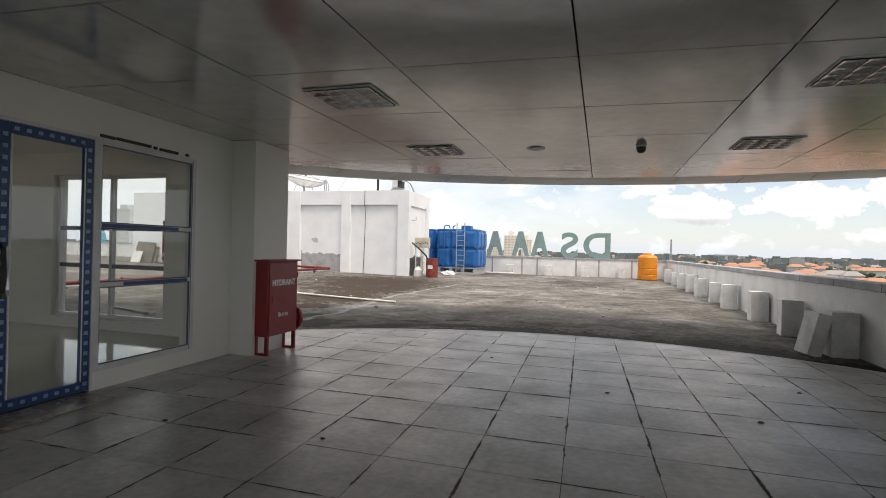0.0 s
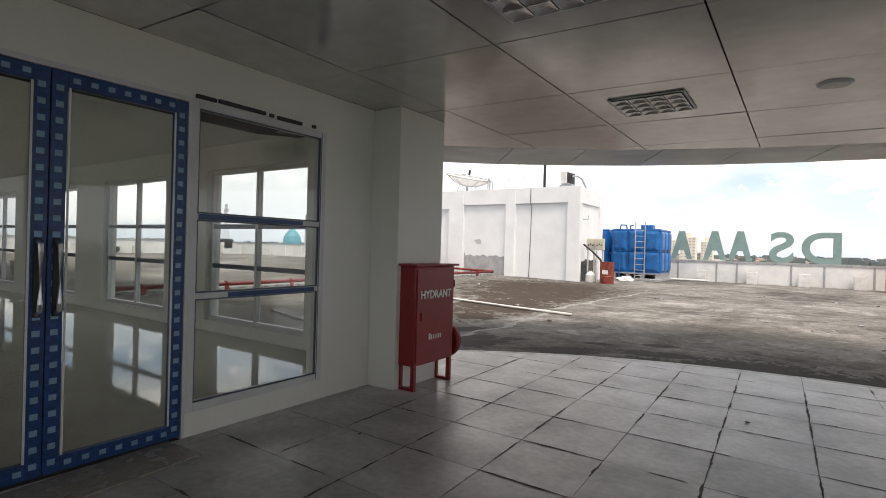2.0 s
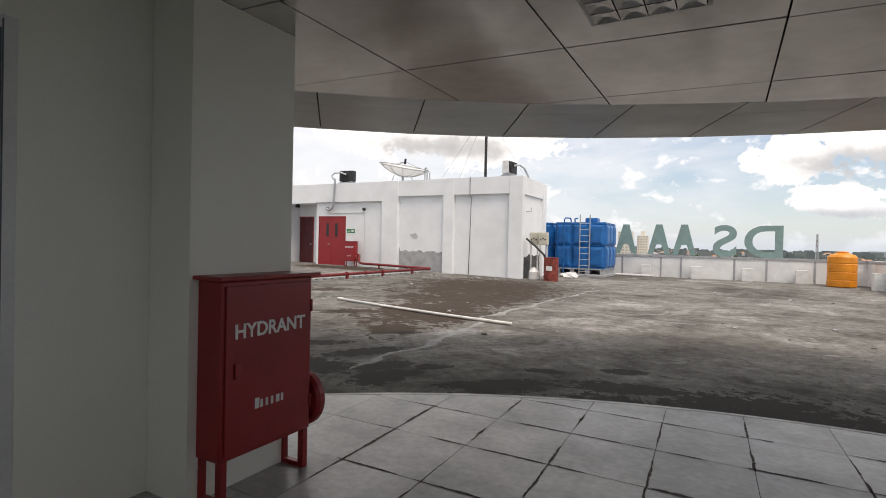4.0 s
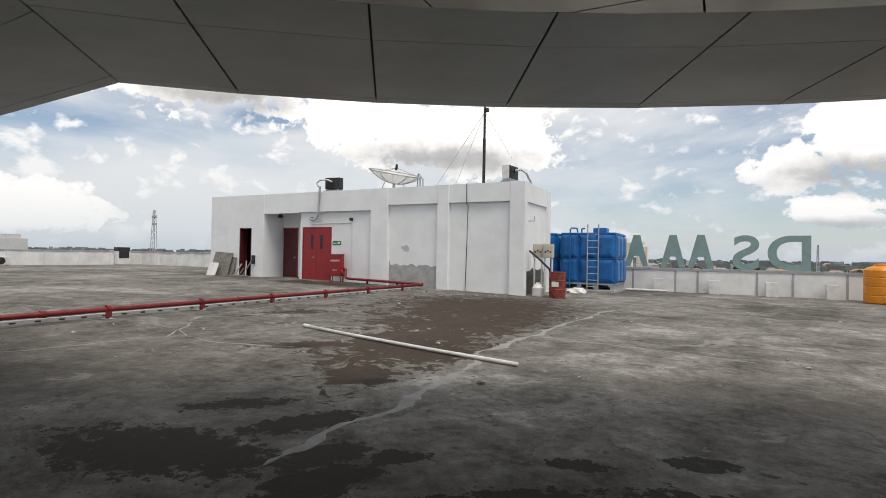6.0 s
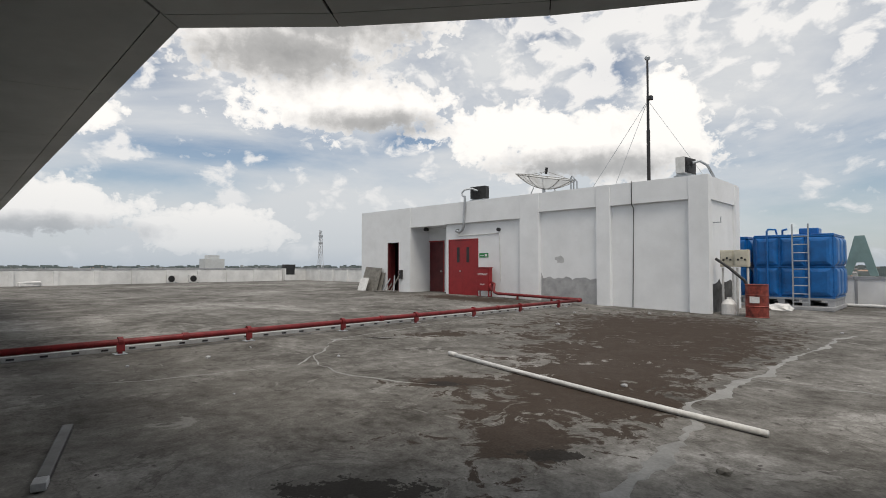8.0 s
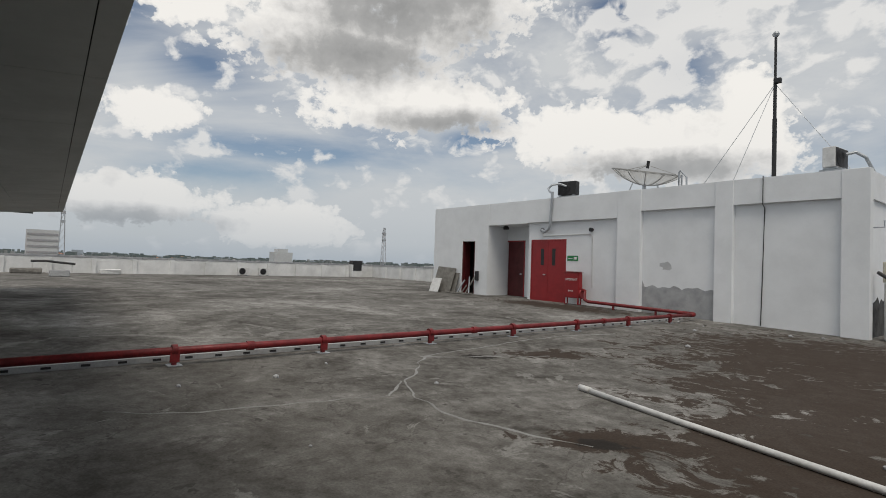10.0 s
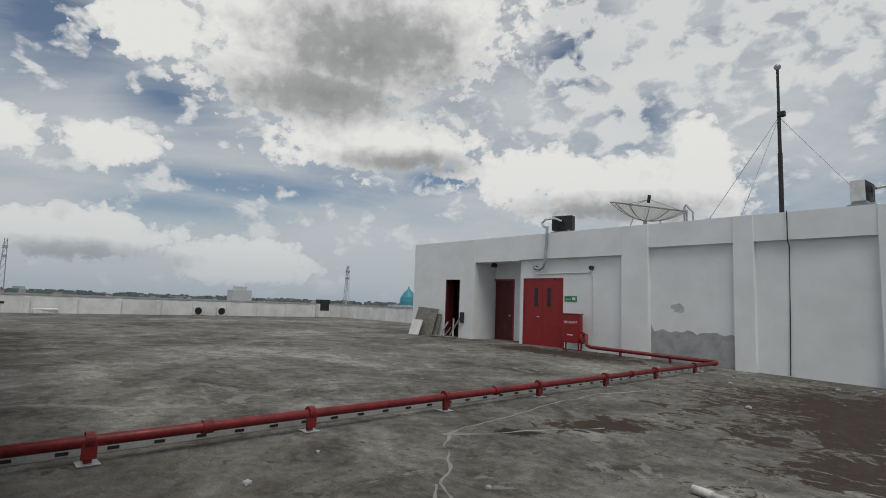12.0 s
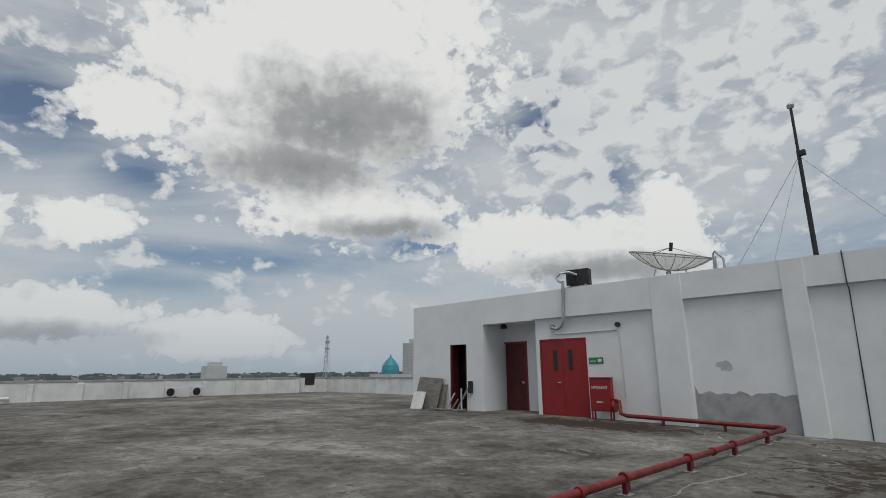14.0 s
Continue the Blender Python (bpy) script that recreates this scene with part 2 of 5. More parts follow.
def concrete_ground():
    """Weathered roof slab: pale cement, brown damp areas, black damp near the tiled edge."""
    m = bpy.data.materials.new("roof_concrete")
    m.use_nodes = True
    nt = m.node_tree
    N, L = nt.nodes, nt.links
    b = N["Principled BSDF"]
    b.inputs["Specular IOR Level"].default_value = 0.12
    geo = N.new("ShaderNodeNewGeometry")

    def noise_of(scale, detail=6, rough=0.6, dist=0.0):
        n = N.new("ShaderNodeTexNoise")
        n.inputs["Scale"].default_value, n.inputs["Detail"].default_value = scale, detail
        n.inputs["Roughness"].default_value, n.inputs["Distortion"].default_value = rough, dist
        L.new(geo.outputs["Position"], n.inputs["Vector"])
        return n

    def math_of(op, a, c=None):
        n = N.new("ShaderNodeMath"); n.operation = op
        for k, v in enumerate((a, c)):
            if v is None:
                continue
            if isinstance(v, (int, float)):
                n.inputs[k].default_value = v
            else:
                L.new(v, n.inputs[k])
        return n.outputs[0]

    def blob(cx, cy, sx, sy, turn=0.0):
        mp = N.new("ShaderNodeMapping")
        mp.vector_type = "TEXTURE"
        mp.inputs["Location"].default_value = (cx, cy, 0)
        mp.inputs["Rotation"].default_value = (0, 0, radians(turn))
        mp.inputs["Scale"].default_value = (sx, sy, 1000)
        L.new(geo.outputs["Position"], mp.inputs[0])
        d = N.new("ShaderNodeVectorMath"); d.operation = "LENGTH"
        L.new(mp.outputs[0], d.inputs[0])
        return math_of("SUBTRACT", 1.0, d.outputs["Value"])

    def mix(fac, a, c):
        x = N.new("ShaderNodeMix"); x.data_type = "RGBA"
        L.new(fac, x.inputs["Factor"])
        for k, v in (("A", a), ("B", c)):
            if isinstance(v, tuple):
                x.inputs[k].default_value = (*v, 1)
            else:
                L.new(v, x.inputs[k])
        return x.outputs["Result"]

    broad, mid, small, speck = noise_of(0.22, 8, 0.62, 0.6), noise_of(1.1, 8, 0.66, 0.8), noise_of(7, 5), noise_of(45, 3)
    base = ramp_of(N, [(0.40, (0.058, 0.053, 0.047)), (0.485, (0.142, 0.136, 0.126)), (0.54, (0.205, 0.198, 0.186)), (0.595, (0.32, 0.312, 0.298))])
    tone = math_of("ADD", math_of("MULTIPLY", broad.outputs["Fac"], 0.42), math_of("ADD", math_of("MULTIPLY", mid.outputs["Fac"], 0.38), math_of("MULTIPLY", small.outputs["Fac"], 0.20)))
    L.new(tone, base.inputs[0])
    col = base.outputs[0]
    # wing's shade painted as smooth darkening towards the fire main, plus one darker patch
    shade_mask = ramp_of(N, [(0.0, 0.0), (0.55, 0.38)])
    L.new(math_of("ADD", math_of("MAXIMUM", blob(-11.2, 9.2, 4.2, 2.8, 10), blob(-1.2, 13.0, 3.2, 1.2, 8)), math_of("MULTIPLY", math_of("SUBTRACT", mid.outputs["Fac"], 0.5), 1.0)), shade_mask.inputs[0])
    col = mix(shade_mask.outputs[0], col, (0.072, 0.066, 0.058))
    # tide marks where puddles dried
    tide = ramp_of(N, [(0.488, 0.0), (0.499, 0.5), (0.502, 0.5), (0.508, 0.0)])
    L.new(noise_of(0.7, 7, 0.6, 0.9).outputs["Fac"], tide.inputs[0])
    col = mix(tide.outputs[0], col, (0.06, 0.054, 0.048))
    # pale trowelled cement skins
    skin = ramp_of(N, [(0.60, 0.0), (0.625, 0.5), (0.70, 0.65)])
    L.new(noise_of(0.55, 8, 0.68, 1.4).outputs["Fac"], skin.inputs[0])
    col = mix(skin.outputs[0], col, (0.30, 0.295, 0.28))
    # brown damp field in front of the plant room, ending at the cement line
    edge = math_of("MULTIPLY", math_of("SUBTRACT", mid.outputs["Fac"], 0.5), 2.3)
    streak = math_of("MULTIPLY", math_of("SUBTRACT", noise_of(2.2, 8, 0.72, 1.8).outputs["Fac"], 0.5), 3.4)
    sep = N.new("ShaderNodeSeparateXYZ"); L.new(geo.outputs["Position"], sep.inputs[0])

    def blobs(rows):
        out = None
        for row in rows:
            v = blob(*row)
            out = v if out is None else math_of("MAXIMUM", out, v)
        return out

    wet = blobs([(-8.6, 20.0, 3.1, 4.6, 15), (-6.9, 13.6, 1.5, 2.6, 14), (-7.6, 16.6, 2.2, 2.6, 10), (-18.2, 23.6, 3.0, 1.1), (-6.35, 11.4, .5, .7, 30), (-8.35, 12.5, .7, .35, 50), (-11.5, 15.6, .9, .4, 60)])
    past = math_of("MULTIPLY", math_of("MAXIMUM", math_of("ADD", sep.outputs["X"], 5.75), 0.0), 1.6)
    f = ramp_of(N, [(0.04, 0.0), (0.22, 0.93)])
    L.new(math_of("SUBTRACT", math_of("ADD", wet, math_of("ADD", edge, streak)), past), f.inputs[0])
    col = mix(f.outputs[0], col, (0.046, 0.033, 0.025))
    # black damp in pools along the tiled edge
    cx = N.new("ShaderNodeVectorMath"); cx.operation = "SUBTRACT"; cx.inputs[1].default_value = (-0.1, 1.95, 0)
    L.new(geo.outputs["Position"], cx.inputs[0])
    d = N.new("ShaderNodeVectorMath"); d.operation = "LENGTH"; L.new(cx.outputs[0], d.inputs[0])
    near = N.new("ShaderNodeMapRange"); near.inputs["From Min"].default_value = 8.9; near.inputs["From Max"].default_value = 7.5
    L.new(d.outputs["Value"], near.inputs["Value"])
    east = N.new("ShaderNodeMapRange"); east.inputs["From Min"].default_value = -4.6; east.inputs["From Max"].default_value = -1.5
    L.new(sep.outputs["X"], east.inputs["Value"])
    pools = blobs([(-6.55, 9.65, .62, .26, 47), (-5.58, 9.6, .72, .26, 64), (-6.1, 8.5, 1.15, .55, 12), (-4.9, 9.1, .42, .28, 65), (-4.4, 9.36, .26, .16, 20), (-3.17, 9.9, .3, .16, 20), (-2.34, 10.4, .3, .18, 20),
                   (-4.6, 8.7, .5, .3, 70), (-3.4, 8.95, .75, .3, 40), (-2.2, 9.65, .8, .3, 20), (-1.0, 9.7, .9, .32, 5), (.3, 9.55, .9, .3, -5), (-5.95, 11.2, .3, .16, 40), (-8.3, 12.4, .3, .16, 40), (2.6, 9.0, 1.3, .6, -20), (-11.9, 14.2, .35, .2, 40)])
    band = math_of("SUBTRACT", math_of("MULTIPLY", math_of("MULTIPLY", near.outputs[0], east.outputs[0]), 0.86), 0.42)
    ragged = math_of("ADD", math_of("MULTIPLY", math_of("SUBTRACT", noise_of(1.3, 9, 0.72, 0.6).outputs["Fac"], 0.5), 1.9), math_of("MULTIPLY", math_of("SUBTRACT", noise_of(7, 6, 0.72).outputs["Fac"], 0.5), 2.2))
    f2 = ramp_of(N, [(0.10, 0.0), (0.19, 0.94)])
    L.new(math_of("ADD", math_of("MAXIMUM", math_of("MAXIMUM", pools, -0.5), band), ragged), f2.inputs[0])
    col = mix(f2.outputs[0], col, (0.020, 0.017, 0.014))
    dots = ramp_of(N, [(0.665, 0.0), (0.70, 0.85)])
    L.new(noise_of(5.5, 3, 0.5).outputs["Fac"], dots.inputs[0])
    col = mix(dots.outputs[0], col, (0.07, 0.065, 0.06))
    g = ramp_of(N, [(0.3, 0.76), (0.7, 1.14)])
    L.new(speck.outputs["Fac"], g.inputs[0])
    mm = N.new("ShaderNodeMix"); mm.data_type = "RGBA"; mm.blend_type = "MULTIPLY"; mm.inputs["Factor"].default_value = 1
    L.new(col, mm.inputs["A"]); L.new(g.outputs[0], mm.inputs["B"])
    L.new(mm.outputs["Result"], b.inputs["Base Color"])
    rr = ramp_of(N, [(0.0, 0.92), (1.0, 0.75)])
    L.new(f2.outputs[0], rr.inputs[0]); L.new(rr.outputs[0], b.inputs["Roughness"])
    h = math_of("ADD", math_of("MULTIPLY", small.outputs["Fac"], 0.7), math_of("MULTIPLY", speck.outputs["Fac"], 0.3))
    bp = N.new("ShaderNodeBump"); bp.inputs["Strength"].default_value = 0.45; bp.inputs["Distance"].default_value = 0.012
    L.new(h, bp.inputs["Height"]); L.new(bp.outputs[0], b.inputs["Normal"])
    return m


CONCRETE = concrete_ground()


def island_material(name, stops, rough=0.9):
    m = bpy.data.materials.new(name)
    m.use_nodes = True
    nt = m.node_tree
    geo = nt.nodes.new("ShaderNodeNewGeometry")
    r = ramp_of(nt.nodes, stops)
    r.color_ramp.interpolation = "CONSTANT"
    nt.links.new(geo.outputs["Random Per Island"], r.inputs[0])
    nt.links.new(r.outputs[0], nt.nodes["Principled BSDF"].inputs["Base Color"])
    nt.nodes["Principled BSDF"].inputs["Roughness"].default_value = rough
    return m


# ---- mesh helpers ----
def obj(name, bm, mat, parent=None, label="", smooth=False):
    me = bpy.data.meshes.new(name)
    bm.to_mesh(me)
    bm.free()
    me.materials.append(mat)
    if smooth:
        for p in me.polygons:
            p.use_smooth = True
    ob = new(name, me)
    if parent:
        ob.parent = parent
    if label:
        ob["label"] = label
    return ob


def part(name, bm, mat, parent, label="", smooth=False):
    return obj(name, bm, mat, parent, label, smooth)


def thing(name, at, label, category, group="", turn=0.0):
    e = new(name)
    e.matrix_world = pose(*at, 0, 0, turn)
    return tagged(e, label, category, group)


def box(x0, x1, y0, y1, z0, z1, bevel=0.0, bm=None):
    own = bmesh.new()
    bmesh.ops.create_cube(own, size=1, matrix=Matrix.Translation(((x0 + x1) / 2, (y0 + y1) / 2, (z0 + z1) / 2)) @ Matrix.Diagonal((x1 - x0, y1 - y0, z1 - z0, 1)))
    if bevel:
        bmesh.ops.bevel(own, geom=list(own.edges), offset=bevel, segments=2, affect="EDGES", profile=0.5)
    if bm is None:
        return own
    return merge(bm, own)


def merge(bm, other):
    me = bpy.data.meshes.new("tmp")
    other.to_mesh(me)
    other.free()
    bm.from_mesh(me)
    bpy.data.meshes.remove(me)
    return bm


def cyl(p, q, r, n=16, r2=None, bm=None):
    p, q = Vector(p), Vector(q)
    own = bmesh.new()
    turn = (q - p).to_track_quat("Z", "Y").to_matrix().to_4x4()
    bmesh.ops.create_cone(own, cap_ends=True, segments=n, radius1=r, radius2=r if r2 is None else r2, depth=(q - p).length, matrix=Matrix.Translation((p + q) / 2) @ turn)
    return own if bm is None else merge(bm, own)


def tube(points, r, n=10, bm=None):
    """A round pipe along a line of points."""
    own = bmesh.new()
    pts = [Vector(p) for p in points]
    rings = []
    for i, p in enumerate(pts):
        d = (pts[min(i + 1, len(pts) - 1)] - pts[max(i - 1, 0)]).normalized()
        t = d.to_track_quat("Z", "Y").to_matrix()
        rings.append([own.verts.new(p + t @ Vector((r * math.cos(a), r * math.sin(a), 0))) for a in [2 * math.pi * k / n for k in range(n)]])
    for a, b in zip(rings, rings[1:]):
        for k in range(n):
            own.faces.new((a[k], a[(k + 1) % n], b[(k + 1) % n], b[k]))
    own.faces.new(rings[0][::-1])
    own.faces.new(rings[-1])
    return own if bm is None else merge(bm, own)


def spin(profile, n=32, bm=None):
    """A turned body from (radius, height) pairs."""
    own = bmesh.new()
    rings = [[own.verts.new((r * math.cos(2 * math.pi * k / n), r * math.sin(2 * math.pi * k / n), z)) for k in range(n)] for r, z in profile]
    for a, b in zip(rings, rings[1:]):
        for k in range(n):
            own.faces.new((a[k], a[(k + 1) % n], b[(k + 1) % n], b[k]))
    own.faces.new(rings[0][::-1])
    own.faces.new(rings[-1])
    return own if bm is None else merge(bm, own)


def prism(poly, z0, z1, bm=None):
    """A flat polygon (counter-clockwise) between two heights; a height may be a function of x, y."""
    own = bmesh.new()
    f0 = z0 if callable(z0) else (lambda x, y: z0)
    f1 = z1 if callable(z1) else (lambda x, y: z1)
    lo = [own.verts.new((x, y, f0(x, y))) for x, y in poly]
    hi = [own.verts.new((x, y, f1(x, y))) for x, y in poly]
    own.faces.new(lo[::-1])
    own.faces.new(hi)
    for k in range(len(poly)):
        j = (k + 1) % len(poly)
        own.faces.new((lo[k], lo[j], hi[j], hi[k]))
    return own if bm is None else merge(bm, own)


def clip(poly, a, b):
    """Keep the part of a polygon to the left of the line a to b."""
    def side(p):
        return (b[0] - a[0]) * (p[1] - a[1]) - (b[1] - a[1]) * (p[0] - a[0])
    out = []
    for i, p in enumerate(poly):
        q = poly[(i + 1) % len(poly)]
        sp, sq = side(p), side(q)
        if sp >= 0:
            out.append(p)
        if (sp > 0 and sq < 0) or (sp < 0 and sq > 0):
            t = sp / (sp - sq)
            out.append((p[0] + t * (q[0] - p[0]), p[1] + t * (q[1] - p[1])))
    return out


def clip_disc(poly, cx, cy, r, n=96):
    pts = [(cx + r * math.cos(2 * math.pi * k / n), cy + r * math.sin(2 * math.pi * k / n)) for k in range(n)]
    for a, b in zip(pts, pts[1:] + pts[:1]):
        poly = clip(poly, a, b)
        if len(poly) < 3:
            return []
    return poly


def text(body, size, mat, parent, m, name="lettering", depth=0.002, bold=0.0, wide=1.0):
    cu = bpy.data.curves.new(name, "FONT")
    cu.body, cu.size, cu.extrude, cu.offset = body, size, depth, bold
    cu.align_x = "CENTER"
    tmp = new("tmp_text", cu)
    bpy.context.view_layer.update()
    me = bpy.data.meshes.new_from_object(tmp.evaluated_get(bpy.context.evaluated_depsgraph_get()))
    bpy.data.objects.remove(tmp)
    me.materials.clear()
    me.materials.append(mat)
    ob = new(name, me)
    ob.parent = parent
    ob.matrix_local = m @ Matrix.Diagonal((wide, 1, 1, 1))
    return ob


def ground_z(x):
    """The slab rises gently towards the west."""
    t = min(1.0, max(0.0, (-5.0 - x) / 16.0))
    return 0.25 * t * t * (3 - 2 * t)


# ---- setting: slab, tiles, canopy, room ----
FC, FR = (-0.1, 1.95), 7.35      # tiled floor's curved edge
CC, R_IN, R_MID, R_LIP, R_OUT = (1.5, 0.43), 9.4, 9.95, 11.52, 11.72   # canopy rings
CEIL = 2.85
WX = -4.24                        # glazed wall's face

slab = bmesh.new()
xs = [-48 + k * 1.0 for k in range(54)]
ys = [-8 + k * 2.0 for k in range(22)]
ys = sorted(ys + [6.45, 6.6])
grid = [[slab.verts.new((x, y, (ground_z(x) if y > 6.5 else 0) - (0.012 if y > 6.5 or x > -4 else .05))) for y in ys] for x in xs]
for i in range(len(xs) - 1):
    for j in range(len(ys) - 1):
        slab.faces.new((grid[i][j], grid[i + 1][j], grid[i + 1][j + 1], grid[i][j + 1]))
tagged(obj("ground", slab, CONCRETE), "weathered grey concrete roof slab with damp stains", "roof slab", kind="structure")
under = box(-48, 5.2, -8, 34.2, -25, -0.4)
tagged(obj("wall_below", under, PARAPET), "building body below the roof slab", "building", kind="structure")

# straight white edge of the tiled floor
floor_poly = clip_disc([(-6.6, -4), (4.25, -4), (4.25, 10), (-6.6, 10)], *FC, FR + 0.05)
floor_ob = obj("floor", prism(floor_poly, -0.3, -0.004), GROUT)
tagged(floor_ob, "grey tiled terrace floor with dirty joints", "floor", kind="structure")

# canopy ceiling: panels in one mesh, a dark backing above
ceiling = bmesh.new()
JX = [-6.1, -4.84, -3.585, -2.32, -1.02, .32, 1.68, 3.04, 4.40, 5.76, 7.12]
PY, P, LEAN = 6.23, 1.32, .055      # cross joints run slightly askew
for x0, x1 in zip(JX, JX[1:]):
    for j in range(-8, 4):
        y0 = PY + j * P
        xl, xr = x0 + .006, x1 - .006
        if y0 + LEAN * x0 + P / 2 < 6.0:
            if x1 < WX + .05:
                continue
            xl = max(xl, WX + .002)
        cell = clip_disc([(xl, y0 + .006 + LEAN * xl), (xr, y0 + .006 + LEAN * xr), (xr, y0 + P - .006 + LEAN * xr), (xl, y0 + P - .006 + LEAN * xl)], *CC, R_IN)
        if len(cell) > 2:
            dz = random.uniform(-0.0015, 0.0015)
            tx, ty = random.uniform(-0.0016, 0.0016), random.uniform(-0.0016, 0.0016)
            prism(cell, lambda x, y: CEIL + dz + tx * (x - x0) + ty * (y - y0), CEIL + 0.02, ceiling)
tagged(obj("ceiling", ceiling, ACP), "glossy grey aluminium panel ceiling of the canopy", "ceiling", kind="structure")
backing = prism(clip_disc([(-16, -4.2), (9, -4.2), (9, 14), (-16, 14)], *CC, R_OUT - 0.08), 3.05, 3.45)
tagged(obj("ceiling_backing", backing, JOINT), "dark canopy body above the ceiling panels", "canopy", kind="structure")
gapfill = prism(clip_disc([(-6.5, -4.2), (8, -4.2), (8, 14), (-6.5, 14)], *CC, R_IN + .3), 2.875, 2.90)
tagged(obj("ceiling_void", gapfill, JOINT), "dark void behind the ceiling joints", "canopy", kind="structure")


def soffit_z(r):
    return CEIL + 0.15 * (r - R_IN) / (R_OUT - R_IN)


def ring_panel(a0, a1, r0, r1, bm):
    pts = []
    for r, a in ((r0, a0), (r1, a0), (r1, a1), (r0, a1)):
        pts.append((CC[0] + r * math.sin(radians(a)), CC[1] + r * math.cos(radians(a)), soffit_z(r)))
    own = bmesh.new()
    lo = [own.verts.new(p) for p in pts]
    hi = [own.verts.new((x, y, z + 0.02)) for x, y, z in pts]
    own.faces.new(lo); own.faces.new(hi[::-1])
    for k in range(4):
        own.faces.new((lo[k], hi[k], hi[(k + 1) % 4], lo[(k + 1) % 4]))
    merge(bm, own)


soffit, fascia, dark = bmesh.new(), bmesh.new(), bmesh.new()
A0, STEP = -45.8, 6.13
RING = [A0] + [-40.95 + STEP * k for k in range(15)]
for k in range(15):
    a0, a1 = RING[k], RING[k + 1]
    for r0, r1 in ((R_IN, R_MID), (R_MID, R_LIP), (R_LIP, R_OUT)):
        da = 0.045 if r0 != R_LIP else 0.02
        ring_panel(a0 + da, a1 - da, r0 + 0.004, r1 - 0.004, soffit)
    ring_panel(a0, a1, R_IN - 0.02, R_OUT - 0.02, dark)
    p, q = [(CC[0] + R_OUT * math.sin(radians(a)), CC[1] + R_OUT * math.cos(radians(a))) for a in (a0, a1)]
    p2, q2 = [(CC[0] + (R_OUT - .06) * math.sin(radians(a)), CC[1] + (R_OUT - .06) * math.cos(radians(a))) for a in (a0, a1)]
    prism([p2, p, q, q2][::-1], 3.004, 3.62, fascia)
bmesh.ops.translate(dark, verts=dark.verts, vec=(0, 0, 0.012))
# straight wing over the plant-side wall
WING_X, wy0 = -28.5, CC[1] + R_IN * math.cos(radians(A0))
wy1 = CC[1] + R_OUT * math.cos(radians(A0))
mx0, mx1 = CC[0] + R_IN * math.sin(radians(A0)), CC[0] + R_OUT * math.sin(radians(A0))


def skew(poly):
    return [(x, y + (.036 * (mx1 - x) if y > 6.6 and x < mx1 else 0)) for x, y in poly]


def wing_z(x, y):
    y -= .036 * (mx1 - x) if x < mx1 else 0
    return CEIL + 0.15 * (y - wy0) / (wy1 - wy0)


def mitre(y):
    return mx0 + (mx1 - mx0) * (y - wy0) / (wy1 - wy0)


cuts = [-8.6, -10.6, -12.6, -14.6, -16.6, -18.6, -20.6, -22.6, -24.6, -26.6, WING_X]
for y0, y1 in ((wy0, wy0 + 0.45), (wy0 + 0.45, wy1 - 0.16), (wy1 - 0.16, wy1)):
    right = None
    for c in cuts:
        r0, r1 = (mitre(y0) - .01, mitre(y1) - .01) if right is None else (right, right)
        prism(skew([(c + .008, y0 + .004), (r0, y0 + .004), (r1, y1 - .004), (c + .008, y1 - .004)]), wing_z, lambda x, y: wing_z(x, y) + 0.02, soffit)
        right = c
prism(skew([(WING_X, 6.4), (mitre(6.5), 6.4), (mx0, wy0), (WING_X, wy0 - .004)]), CEIL, CEIL + .02, soffit)
prism(skew([(WING_X, wy0), (mx0, wy0), (mx1, wy1 - .02), (WING_X, wy1 - .02)]), lambda x, y: wing_z(x, y) + .014, lambda x, y: wing_z(x, y) + .04, dark)
prism(skew([(WING_X, wy1 - .06), (mx1, wy1 - .06), (mx1, wy1), (WING_X, wy1)]), 3.004, 3.62, fascia)
prism([(WING_X, 4.0), (WING_X + .06, 4.0), (WING_X + .06, wy1 - .06), (WING_X, wy1 - .06)], 2.86, 3.62, fascia)
tagged(obj("ceiling_soffit", soffit, SOFFIT), "grey panelled soffit along the curved canopy edge", "soffit", kind="structure")
tagged(obj("soffit_void", dark, JOINT), "dark void behind the soffit joints", "soffit", kind="structure")
tagged(obj("fascia", fascia, SOFFIT), "grey fascia of the canopy edge", "fascia", kind="structure")
roof = prism(skew([(WING_X + .07, -4), (mx1, -4), (mx1, wy1 - .08), (WING_X + .07, wy1 - .08)]), 3.06, 3.5)
tagged(obj("roof", roof, JOINT), "canopy roof over the glazed room", "roof", kind="structure")

# glazed wall with a double door and one window
wall = bmesh.new()
for a in ((-4, 2.0, 0, CEIL), (2.0, 5.05, 2.49, CEIL), (3.74, 5.05, 0, 0.18), (5.05, 6.45, 0, CEIL)):
    box(WX - 0.2, WX, a[0], a[1], a[2], a[3], 0, wall)
tagged(obj("wall_west", wall, WALL_IN), "cream painted wall with a glazed door and window", "wall", kind="structure")
col = box(WX + .002, -3.88, 5.70, 6.46, 0, CEIL, 0.004)
box(WX - .3, WX + .001, 6.452, 6.60, 0, CEIL, 0, col)
tagged(obj("column", col, WALL_IN), "cream painted square column beside the hydrant", "column", kind="structure")

